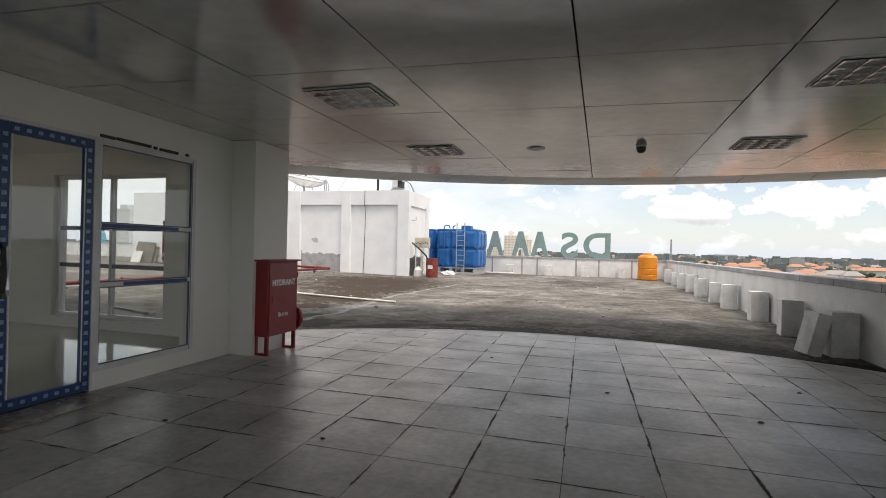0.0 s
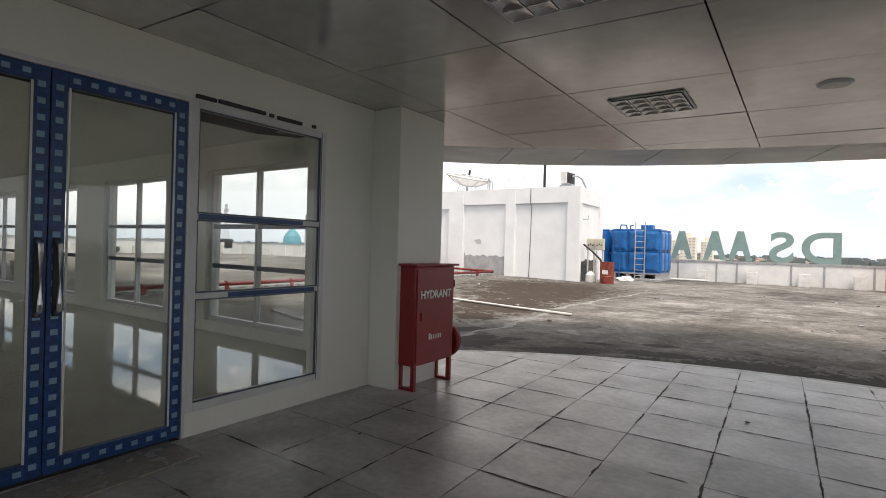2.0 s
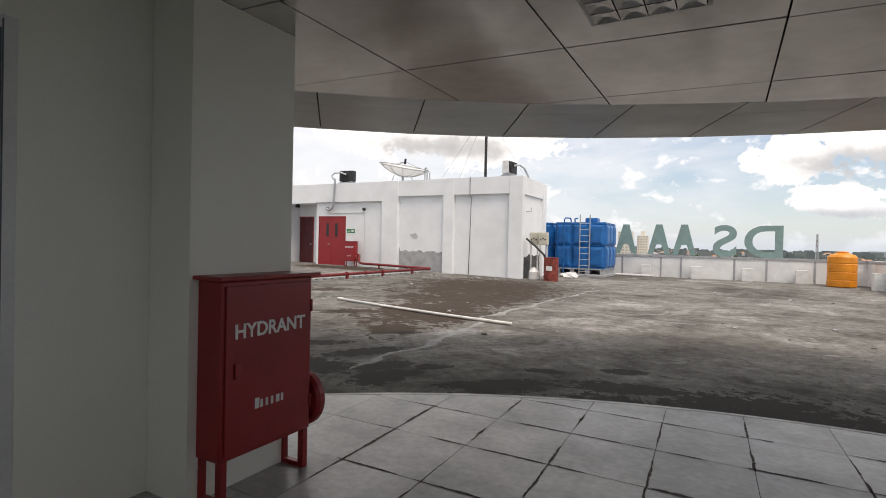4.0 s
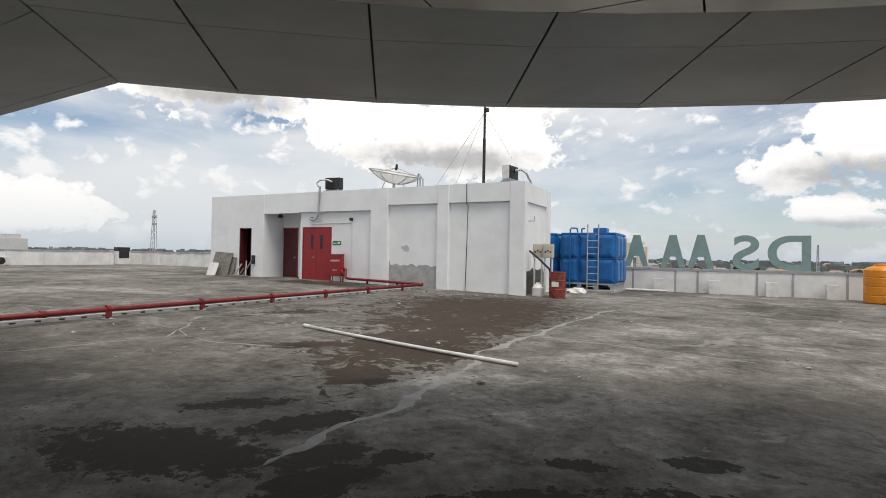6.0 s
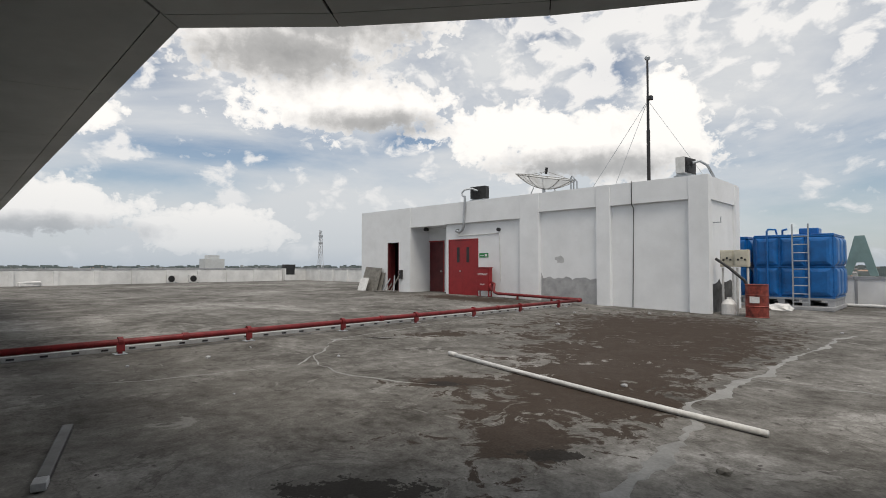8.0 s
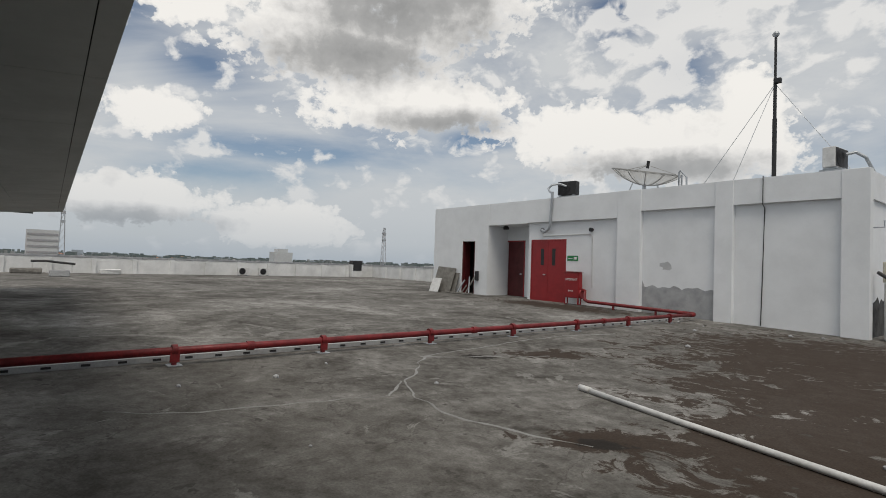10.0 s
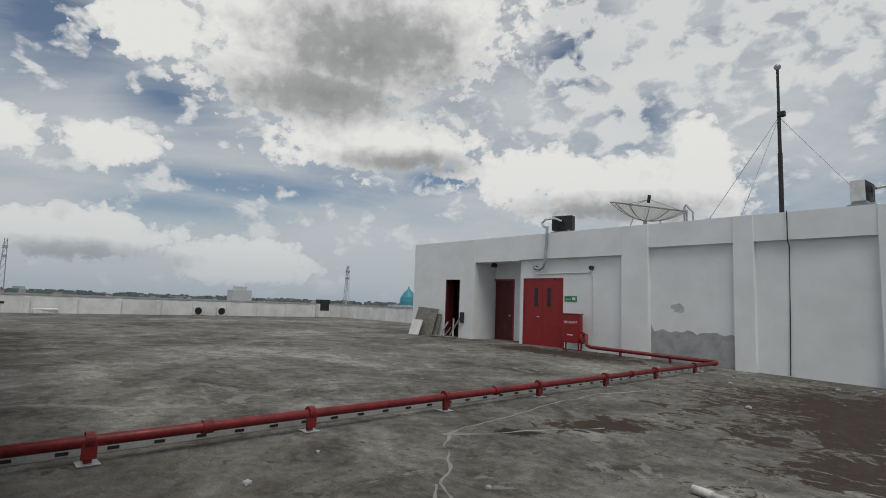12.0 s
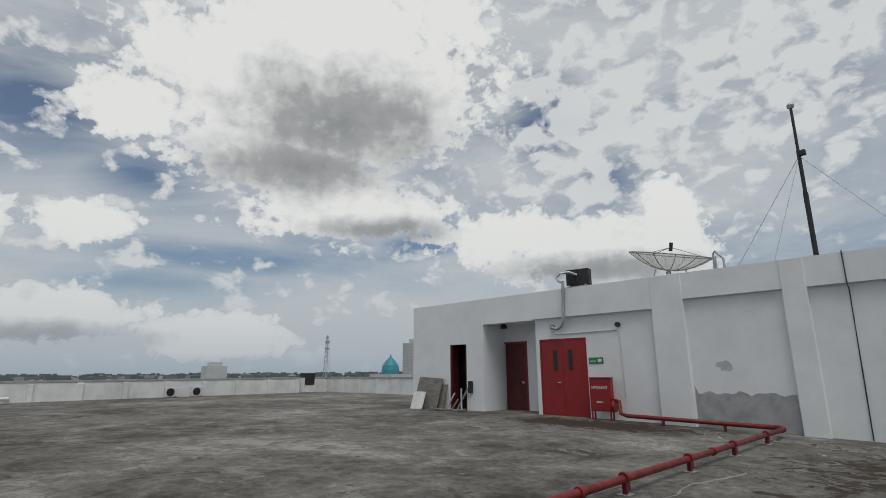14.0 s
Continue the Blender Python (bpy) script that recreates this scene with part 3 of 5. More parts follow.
tagged(obj("column_far", box(-28.4, -27.9, 6.75, 7.57, .2, CEIL, .01), WALL_IN), "cream painted column under the canopy's far end", "column", kind="structure")
north = bmesh.new()
WINS = [(-8.35, -6.0), (-11.95, -9.6), (-15.55, -13.2), (-19.15, -16.8)]
edges = [-22.5] + [v for w in reversed(WINS) for v in w] + [WX - .2]
for a, b in zip(edges[::2], edges[1::2]):
    box(a, b, 6.35, 6.6, 0, CEIL + .1, 0, north)
for a, b in WINS:
    box(a, b, 6.35, 6.6, 0, 0.20, 0, north)
    box(a, b, 6.35, 6.6, 2.56, CEIL + .1, 0, north)
tagged(obj("wall_north", north, WALL_IN), "cream wall with four tall windows to the roof", "wall", kind="structure")
# closing walls; the unseen south side is opened up to brighten room and terrace
shell = bmesh.new()
box(-22.7, -22.5, -4.2, 6.6, 0, 3.0, 0, shell)
for a, e in ((-22.5, -20.5), (-17.5, -16.5), (-13.5, -12.5), (-9.5, -8.5), (-5.5, -4.44)):
    box(a, e, -4.2, -4.0, 0, 3.0, 0, shell)
box(-20.5, -5.5, -4.2, -4.0, 0, .15, 0, shell)
box(-20.5, -5.5, -4.2, -4.0, 2.7, 3.0, 0, shell)
box(-4.44, 4.25, -4.3, -4.0, -.1, 1.0, 0, shell)
tagged(obj("wall_south", shell, WALL_IN), "plain cream walls, south openings added to let in light", "wall", kind="structure")
tagged(obj("room_floor", box(-22.5, WX - .2, -4, 6.35, 0.0, 0.03), CREAM_FLOOR), "polished cream tile floor reflecting the windows", "floor", kind="structure")
tagged(obj("room_ceiling", box(-22.5, WX - .2, -4, 6.35, 2.93, 3.0), WALL_IN), "plain cream ceiling of the empty room", "ceiling", kind="structure")

for n, (a, b) in enumerate(WINS):
    w = thing("window_%d" % (n + 2), (a, 6.47, 0.2), "tall aluminium window with dark middle band", "window")
    w["kind"] = "structure"
    W = b - a
    for xx in (0.03, W / 2, W - 0.03):
        part("mullion", box(xx - .03, xx + .03, -.04, .04, 0, 2.36, .004), ALU, w)
    for zz, mt in ((0.03, ALU), (0.86, DARK_ALU), (1.48, DARK_ALU), (2.33, ALU)):
        part("rail", box(0.06, W - .06, -.035, .035, zz - .035, zz + .035, .004), mt, w)
    for k in range(2):
        for z0, z1 in ((.065, .825), (.895, 1.445), (1.515, 2.295)):
            x0 = .06 + k * (W / 2 - .03)
            g = part("pane", box(x0, x0 + W / 2 - .09, -.004, .004, z0, z1), GLASS, w)
            g.visible_shadow = False

w1 = thing("window_1", (WX - .03, 3.74, 0.18), "large aluminium-framed window beside the door with loose blue film", "window")
w1["kind"] = "structure"
for yy in (0.03, 1.28):
    part("jamb", box(-.06, .035, yy - .03, yy + .03, 0, 2.31, .004), ALU, w1)
for zz, r in ((0.03, .03), (2.28, .03)):
    part("rail", box(-.06, .035, .06, 1.25, zz - r, zz + r, .004), ALU, w1)
for zz in (0.855, 1.45):
    rail = part("transom", box(-.05, .030, .06, 1.25, zz - .022, zz + .022, .004), ALU, w1)
    part("film_strip", box(.0315, .035, .07 if zz > 1 else .33, 1.05 if zz > 1 else 1.2, zz - .02, zz + .018), BLUE_FILM, rail, "torn blue protective film")
for z0, z1 in ((.06, .833), (.877, 1.428), (1.472, 2.25)):
    g = part("pane", box(-.004, .004, .06, 1.25, z0, z1), GLASS, w1)
    g.visible_shadow = False
for z0, z1 in ((.06, .833), (.877, 1.428), (1.472, 2.25)):
    for a in ((.06, .075, z0, z1), (1.235, 1.25, z0, z1), (.075, 1.235, z0, z0 + .012), (.075, 1.235, z1 - .012, z1)):
        part("gasket", box(.006, .02, a[0], a[1], a[2], a[3]), DARK_ALU, w1)
part("reveal_line", box(.0355, .0375, 1.245, 1.252, .02, 2.29), DARK_ALU, w1)
sl = bmesh.new()
for y0, y1, dz in ((.02, .18, 0), (.2, .62, .004), (.66, .70, 0), (.74, 1.0, -.002), (1.12, 1.16, .002)):
    box(.036, .056, y0, y1, 2.315 + dz, 2.345 + dz, .003, sl)
part("sealant_strip", sl, BLACK, w1, "peeling black sealant over the frame")

# double door in blue film
d1 = thing("door_1", (WX - .03, 2.0, 0), "closed double glass door still wrapped in blue film", "door")
d1["kind"] = "structure"
part("door_frame", box(-.06, .035, -.0, .03, 0, 2.49, .003), ALU, d1)
part("door_frame", box(-.06, .035, 1.715, 1.742, 0, 2.49, .003), ALU, d1)
part("door_frame", box(-.06, .035, .03, 1.715, 2.455, 2.49, .003), ALU, d1)
for y0 in (.035, .876):
    y1 = y0 + .834
    leaf = part("door_leaf", box(-.02, .03, y0, y0 + .085, .02, 2.45, .004), BLUE_FILM, d1, "blue film-wrapped aluminium leaf")
    box_parts = [(y1 - .085, y1, .02, 2.45), (y0 + .085, y1 - .085, .02, .115), (y0 + .085, y1 - .085, 2.36, 2.45)]
    for a, b, c, d in box_parts:
        part("stile" if d - c > 1 else "rail", box(-.02, .03, a, b, c, d, .003), BLUE_FILM, leaf)
    for a in (y0 + .088, y1 - .096):
        part("bead", box(.0305, .036, a, a + .012, .12, 2.355, 0), ALU, leaf)
    g = part("pane", box(-.004, .004, y0 + .08, y1 - .08, .11, 2.365), GLASS, leaf)
    g.visible_shadow = False
    marks = bmesh.new()
    for k in range(24):
        for yy in (y0 + .04, y1 - .045):
            z = .09 + k * .098
            box(.0305, .0325, yy - .018, yy + .022, z - .018, z + .018, 0, marks)
    for k in range(7):
        for z in (.068, 2.405):
            yy = y0 + .13 + k * .098
            box(.0305, .0325, yy - .02, yy + .02, z - .016, z + .016, 0, marks)
    part("film_print", marks, FILM_MARK, leaf, "pale printed squares on the film")
    hy = y1 - .045 if y0 < .5 else y0 + .045
    part("handle_plate", box(.0335, .040, hy - .02, hy + .02, .97, 1.44, .002), BLACK, leaf, "dark handle plate")
    part("handle", tube([(.03, hy, 1.42), (.085, hy, 1.40), (.09, hy, 1.36), (.09, hy, 1.05), (.085, hy, 1.01), (.03, hy, 0.99)], .014), STEEL, leaf, "chrome pull handle")

# ---- parapets ----
def parapet(name, x0, x1, y0, y1, cap_over, steps=1):
    bm, cm = bmesh.new(), bmesh.new()
    for k in range(steps):
        a, b = x0 + (x1 - x0) * k / steps, x0 + (x1 - x0) * (k + 1) / steps
        prism([(a, y0), (b, y0), (b, y1), (a, y1)], -.3, lambda x, y: ground_z(x) + 1.02, bm)
    ob = tagged(obj(name, bm, PARAPET), "white rendered roof parapet with a grey capping", "parapet", kind="structure")
    along_y = (y1 - y0) > (x1 - x0)
    L = (y1 - y0) if along_y else (x1 - x0)
    n = int(L / 1.55)
    for k in range(n):
        s, e = L * k / n + .006, L * (k + 1) / n - .006
        if along_y:
            zz = ground_z(x0)
            b = box(x0 - cap_over, x1 + cap_over, y0 + s, y0 + e, zz + 1.022, zz + 1.14, .008)
        else:
            b = prism([(x0 + s, y0 - cap_over), (x0 + e, y0 - cap_over), (x0 + e, y1 + cap_over), (x0 + s, y1 + cap_over)], lambda x, y: ground_z(x) + 1.022, lambda x, y: ground_z(x) + 1.14)
        part("capstone", b, CAP, ob)
    return ob


par_e = parapet("parapet_east", 4.25, 4.55, -4, 33.5, .03)
par_n = parapet("parapet_north", -47.0, 4.55, 33.5, 33.8, .03, 26)
par_w = parapet("parapet_west", -47.3, -47.0, -4, 33.8, .03)
for xx in (-6.3, -4.36, -3.39, -0.98, 0.38, 2.3):
    part("joint", box(xx - .045, xx + .045, 33.485, 33.499, 0.0, 1.02), CAP, par_n)
for k in range(17):
    xx = -9.5 - k * 2.2
    z = ground_z(xx)
    part("rib", box(xx - .12, xx + .12, 33.4, 33.499, z, z + .95, .01), PARAPET, par_n)
for k in range(15):
    yy = -2 + k * 2.35
    part("rib", box(-46.999, -46.86, yy - .14, yy + .14, .22, 1.2, .01), PARAPET, par_w)

# ---- plant room ----
BX0, BX1, BY0, BY1, BH = -27.25, -9.08, 25.21, 28.6, 4.50
house = thing("plant_room", (0, 0, 0), "white rendered rooftop plant room with red doors", "building")
GZ = 0.02
wall_bm = bmesh.new()
F = BY0 + .17      # face of the recessed panels
# west block with a door opening, recess, door bay, panels
for a in ((-27.25, -25.0, 0, BH), (-24.08, -23.2, 0, BH), (-25.0, -24.08, 2.78, BH)):
    box(a[0], a[1], BY0, BY0 + .25, a[2], a[3], 0, wall_bm)
box(-23.2, -20.83, BY0 + .02, BY0 + .27, 3.50, BH, 0, wall_bm)
box(-20.83, -16.43, BY0 + .02, BY0 + .27, 3.53, BH, 0, wall_bm)
box(-15.5, -9.7, BY0 + .03, BY0 + .27, 3.74, BH, 0, wall_bm)
for a, b in ((-20.83, -20.67), (-18.82, -16.43)):
    box(a, b, F, F + .2, 0, 3.53, 0, wall_bm)
box(-20.67, -18.82, F, F + .2, 2.80, 3.53, 0, wall_bm)
for a, b in ((-15.5, -12.97), (-12.43, -9.70)):
    box(a, b, F, F + .2, 0, 3.74, 0, wall_bm)
box(-23.4, -23.2, BY0 + .25, 26.75, 0, BH, 0, wall_bm)
box(-20.83, -20.63, BY0 + .30, 26.75, 0, 3.6, 0, wall_bm)
box(-22.08, -20.83, 26.55, 26.75, 0, 3.6, 0, wall_bm)
box(-23.2, -22.08, 26.55, 26.75, 2.80, 3.6, 0, wall_bm)
box(-23.2, -20.83, BY0 + .27, 26.55, 3.502, 3.7, 0, wall_bm)
# east side, back, west side
box(BX1 - .35, BX1 - .10, BY0 + .3, BY1, 0, 3.72, 0, wall_bm)
box(BX1 - .35, BX1 - .03, BY0 + .3, BY1, 3.72, BH - .03, 0, wall_bm)
box(BX1 - .35, BX1, BY1 - .5, BY1, 0, BH - .08, 0, wall_bm)
box(BX0, BX0 + .25, BY0 + .25, 31.0, 0, BH, 0, wall_bm)
box(BX0 + .25, -10.6, 30.75, 31.0, 0, BH, 0, wall_bm)
box(-10.85, -10.6, BY1, 30.75, 0, BH, 0, wall_bm)
box(-10.6, BX1 - .35, BY1 - .25, BY1, 0, BH, 0, wall_bm)
part("wall", wall_bm, WALL, house)
for a, b in ((-16.43, -15.5), (-12.97, -12.43), (-9.70, BX1)):
    part("pier", box(a, b, BY0, BY0 + .3, 0, BH + (.0 if b > -10 else .01), .012), WALL, house)
part("roof", box(BX0 + .2, -10.7, BY0 + .2, 30.9, 4.0, 4.15), CAP, house)
part("roof", box(-10.7, BX1 - .2, BY0 + .2, BY1 - .1, 4.0, 4.15), CAP, house)
# near-black sheet standing in for the unlit room behind the west doorway
part("dark_interior", box(-25.6, -23.5, BY0 + .9, BY0 + 1.0, .1, 3.0), DARKROOM, house)
# ragged raw cement repair and a small blotch
rag = bmesh.new()
n = 26
pts = [(-15.48 + 2.46 * k / n, 1.08 + .13 * noise.noise((k * .37, 2.1, 0)) + .05 * noise.noise((k * 1.3, 5, 0)) + (.22 if k == 0 else 0)) for k in range(n + 1)]
lo = [(-15.48, .0), (-13.0, .0)]
fv = [rag.verts.new((x, F - .004, z)) for x, z in [lo[0], lo[1]] + pts[::-1]]
bv = [rag.verts.new((x, F + .001, z)) for x, z in [lo[0], lo[1]] + pts[::-1]]
rag.faces.new(fv)
for k in range(len(fv)):
    rag.faces.new((fv[k], bv[k], bv[(k + 1) % len(fv)], fv[(k + 1) % len(fv)]))
part("cement_patch", rag, GREY_PATCH, house, "raw grey cement repair at the wall base")
blot = bmesh.new()
bl = [(-14.62 + (.20 + .16 * noise.noise((k * .8, 1.3, 3.1))) * math.cos(k * .45), 1.80 + (.17 + .15 * noise.noise((k * .8, 1.3, 3.1))) * math.sin(k * .45)) for k in range(14)]
bf = [blot.verts.new((x, F - .004, z)) for x, z in bl]
blot.faces.new(bf)
ex = bmesh.ops.extrude_face_region(blot, geom=list(blot.faces))
bmesh.ops.translate(blot, verts=[v for v in ex["geom"] if isinstance(v, bmesh.types.BMVert)], vec=(0, .005, 0))
part("cement_blotch", blot, material("pale_cement", (.54, .55, .56), .9, var=.1), house)
side = bmesh.new()
sp = [(25.5, 0), (28.05, 0), (28.05, .78)] + [(27.9 - .2 * k, .98 + .16 * noise.noise((k * .6, 7.7, 0)) + .05 * (k % 2)) for k in range(12)] + [(25.5, .7)]
sf = [side.verts.new((BX1 - .096, y, z)) for y, z in sp]
side.faces.new(sf)
ex = bmesh.ops.extrude_face_region(side, geom=list(side.faces))
bmesh.ops.translate(side, verts=[v for v in ex["geom"] if isinstance(v, bmesh.types.BMVert)], vec=(-.006, 0, 0))
part("exposed_base", side, material("dark_cement", (.10, .10, .098), .9, var=.3, scale=3), house, "exposed dark cement at the side wall's base")
# double red door
dd = part("door", box(-20.67, -18.82, F + .05, F + .06, .16, 2.80), DARKRED, house, "closed red steel double door with two slot windows")
part("door_frame", box(-20.67, -20.61, F - .012, F + .05, .16, 2.80, .004), RED, dd)
part("door_frame", box(-18.88, -18.82, F - .012, F + .05, .16, 2.80, .004), RED, dd)
part("door_frame", box(-20.61, -18.88, F - .012, F + .05, 2.74, 2.80, .004), RED, dd)
for x0, x1 in ((-20.605, -19.75), (-19.742, -18.885)):
    part("door_leaf", box(x0, x1, F, F + .045, .2, 2.735, .006), RED, dd)
for xx in (-20.05, -19.45):
    part("slot_window", box(xx - .085, xx + .085, F - .006, F - .001, 1.72, 2.42, .002), BLACK, dd)
part("handle", box(-19.98, -19.82, F - .05, F - .0, 1.30, 1.34, .01), STEEL, dd)
part("threshold", box(-20.67, -18.82, F - .06, F + .05, .1, .19, .01), GREY_PATCH, dd)
# door in the recess, its shade put in as a darker red
d2 = part("door", box(-23.16, -22.10, 26.57, 26.62, .2, 2.80, .005), DARKRED, house, "red steel door in the recess, coloured darker as shaded")
part("door_frame", box(-22.14, -22.08, 26.53, 26.569, .2, 2.86, .004), RED, d2)
part("door_frame", box(-23.2, -22.14, 26.53, 26.569, 2.80, 2.86, .004), RED, d2)
part("handle", box(-22.35, -22.25, 26.5, 26.57, 1.25, 1.32, .01), STEEL, d2)
# open west door: dark red frame
d3 = part("door_frame", box(-25.0, -24.93, BY0 + .02, BY0 + .2, .2, 2.78, .004), DARKRED, house)
part("door_frame", box(-24.15, -24.08, BY0 + .02, BY0 + .2, .2, 2.78, .004), DARKRED, house)
part("door_leaf", box(-25.0, -24.95, BY0 + .25, BY0 + .5, .2, 2.75, .004), DARKRED, house, "dark red door leaf standing open inwards")
# wall fittings
for xx, zz in ((-20.05, 3.20), (-17.62, 3.14)):
    part("vent_pipe", cyl((xx, F - .12, zz), (xx, F, zz), .075, 16), BLACK, house)
hook = [(-19.43, BY0 - .05, 4.75), (-19.45, BY0 - .05, 4.2), (-19.5, BY0 - .05, 3.6), (-19.52, BY0 - .04, 3.35), (-19.62, BY0 - .02, 3.2), (-19.8, BY0, 3.12), (-20.03, BY0 - .01, 3.2)]
part("drain_pipe", tube(hook, .055), GALV, house, "grey insulated pipe hooked down the wall")
part("conduit", tube([(-20.05, F - .02, 3.1), (-20.0, F - .02, 2.95), (-17.68, F - .02, 2.98), (-17.6, F - .02, 2.9), (-17.55, F - .02, .9)], .016, 8), PVC, house)
part("cable", tube([(-11.6, BY0 - .004, BH + .03), (-11.6, BY0 - .004, 3.7), (-11.6, F - .015, 3.6), (-11.63, F - .015, 1.8), (-11.66, F - .03, .1)], .013, 8), BLACK, house)
part("lamp", spin([(.0, 0), (.12, .0), (.14, .06), (.1, .16), (.02, .18)], 16), BLACK, house).matrix_local = pose(-22.5, BY0 + .45, 3.32)
part("bracket", tube([(BX1 - .11, 25.95, 2.98), (BX1 + .14, 25.95, 2.98), (BX1 + .14, 25.95, 3.16)], .022, 6), GALV, house)
part("switch_box", box(-23.95, -23.75, BY0 - .10, BY0 - .001, .9, 1.35, .02), BLACK, house)
sign = thing("exit_sign", (-18.49, F - .012, 2.03), "small green safety sign on the wall", "sign")
part("plate", box(-.26, .26, -.006, .006, -.1, .1, .003), GREEN, sign)
part("lettering_bar", box(-.2, .0, -.009, -.0065, -.03, .0), WHITE_PAINT, sign)
part("lettering_bar", box(.06, .2, -.009, -.0065, -.05, .05), WHITE_PAINT, sign)

# stormwater and cement lines on the slab
def strip(name, line, width, label):
    bm = bmesh.new()
    dense = []
    for (ax, ay), (bx, by) in zip(line, line[1:]):
        m = max(2, int(math.hypot(bx - ax, by - ay) / .09))
        dense += [(ax + (bx - ax) * k / m, ay + (by - ay) * k / m) for k in range(m)]
    dense.append(line[-1])
    rows = []
    for i, (x, y) in enumerate(dense):
        a, b = dense[max(i - 1, 0)], dense[min(i + 1, len(dense) - 1)]
        d = Vector((b[0] - a[0], b[1] - a[1], 0)).normalized()
        nrm = Vector((-d.y, d.x, 0))
        j = .16 * noise.noise((x * .9, y * .9, 3)) + .05 * noise.noise((x * 3.1, y * 3.1, 3))
        w1 = width * max(.06, .35 + 1.1 * noise.noise((x * 1.7, y * 1.7, 9)) + .6 * noise.noise((x * 8, y * 8, 1)))
        w2 = width * max(.06, .35 + 1.1 * noise.noise((x * 1.5, y * 1.9, 4)) + .6 * noise.noise((x * 9, y * 8, 6)))
        c = Vector((x, y, ground_z(x) - .012)) + nrm * j
        rows.append([bm.verts.new(c + nrm * w1), bm.verts.new(c + nrm * (w1 * .7) + Vector((0, 0, .005))), bm.verts.new(c - nrm * (w2 * .7) + Vector((0, 0, .005))), bm.verts.new(c - nrm * w2)])
    for r0, r1 in zip(rows, rows[1:]):
        for k in range(3):
            bm.faces.new((r0[k], r0[k + 1], r1[k + 1], r1[k]))
    return tagged(obj(name, bm, SMEAR), label, "cement line", kind="structure")


strip("cement_line", [(-5.2, 8.7), (-5.14, 9.83), (-5.11, 10.46), (-5.2, 11.75), (-5.62, 13.5), (-5.6, 15.3), (-5.55, 16.6), (-5.45, 19), (-5.2, 22.2)], .13, "pale smeared cement line across the roof slab")
strip("cement_line", [(-5.55, 15.6), (-4.6, 15.7), (-3.73, 15.7), (-1.8, 15.25)], .05, "thin pale cement line on the roof slab")
strip("cement_line", [(-12.6, 19.2), (-12.9, 16.5), (-12.3, 13.4), (-11.1, 12.2), (-10.4, 11.8), (-9.8, 11.76), (-9.1, 11.9), (-8.3, 12.2)], .035, "pale smeared cement line near the fire pipe")
strip("cement_line", [(-12.3, 13.3), (-11.87, 14.4), (-11.4, 15.4)], .04, "short pale cement line on the roof slab")
strip("cement_line", [(-11.1, 12.15), (-10.6, 11.6), (-11.0, 9.7), (-11.4, 8.9)], .03, "thin pale cement line on the roof slab")

# ---- hydrant cabinets ----
def hydrant(at, turn, label):
    """Front faces -y before the turn; stands on the ground at its centre."""
    h = thing("hydrant_cabinet", at, label, "hydrant cabinet", "hydrant cabinets", turn)
    part("body", box(-.35, .35, -.11, .11, .25, 1.25, .012), RED, h)
    part("lid", box(-.39, .39, -.15, .12, 1.252, 1.275, .006), RED, h)
    door = part("door", box(-.325, .325, -.122, -.111, .28, 1.22, .004), RED, h)
    part("latch", box(-.27, -.235, -.135, -.123, .70, .79, .006), RED, door)
    part("hinge", cyl((.33, -.125, .4), (.33, -.125, .48), .009, 8), RED, door)
    part("hinge", cyl((.33, -.125, 1.02), (.33, -.125, 1.10), .009, 8), RED, door)
    for sx in (-1, 1):
        for sy in (-.085, .085):
            part("leg", box(sx * .315 - .022, sx * .315 + .022, sy - .022, sy + .022, 0, .25, .003), RED, h)
        part("foot_bar", box(sx * .315 - .022, sx * .315 + .022, -.062, .062, .0, .03, .003), RED, h)
    reel = part("outlet_cover", spin([(.0, -.03), (.17, -.03), (.19, -.01), (.19, .03), (.17, .05), (.0, .05)], 24), RED, h)
    reel.matrix_local = pose(.40, .02, .42, 0, 90, 0)
    text("HYDRANT", .115, WHITE_PAINT, door, pose(.0, -.1235, .925, 90, 0, 0), "lettering", bold=.0025, wide=1.0)
    bars = bmesh.new()
    for k, w in enumerate((.035, .02, .02, .02, .03, .02)):
        box(-.12 + k * .04, -.12 + k * .04 + w * .9, -.1245, -.1225, .50, .56 if k == 0 else .545, 0, bars)
    part("maker_mark", bars, WHITE_PAINT, door)
    return h


hydrant((-3.80, 6.11, 0.0), 90, "red steel hydrant cabinet on legs against the column")
h2 = hydrant((-18.2, 25.05, ground_z(-18.2)), 0, "red steel hydrant cabinet on legs beside the double door")

# ---- red fire main ----
pipe = thing("fire_main", (0, 0, 0), "red steel fire pipe on short welded stands", "pipe")
PXX = -13.22
def pz(x): return ground_z(x) + .185
run = [(PXX, y, pz(PXX)) for y in (6.7, 12, 18, 24.3)]
part("main_run", tube(run, .052, 14), RED_PIPE, pipe, smooth=True)
part("elbow", tube([(PXX, 24.28, pz(PXX)), (PXX - .01, 24.5, pz(PXX)), (PXX - .08, 24.63, pz(PXX)), (PXX - .22, 24.7, pz(PXX))], .07, 14), RED_PIPE, pipe, smooth=True)
part("branch", tube([(PXX - .2, 24.7, pz(-13.5)), (-17.3, 24.78, pz(-17.3)), (-17.5, 24.85, pz(-17.4) + .05), (-17.55, 24.9, pz(-17.4) + .2), (-17.6, 25.0, pz(-17.4) + .38), (-17.82, 25.05, pz(-17.4) + .42)], .058, 14), RED_PIPE, pipe, smooth=True)
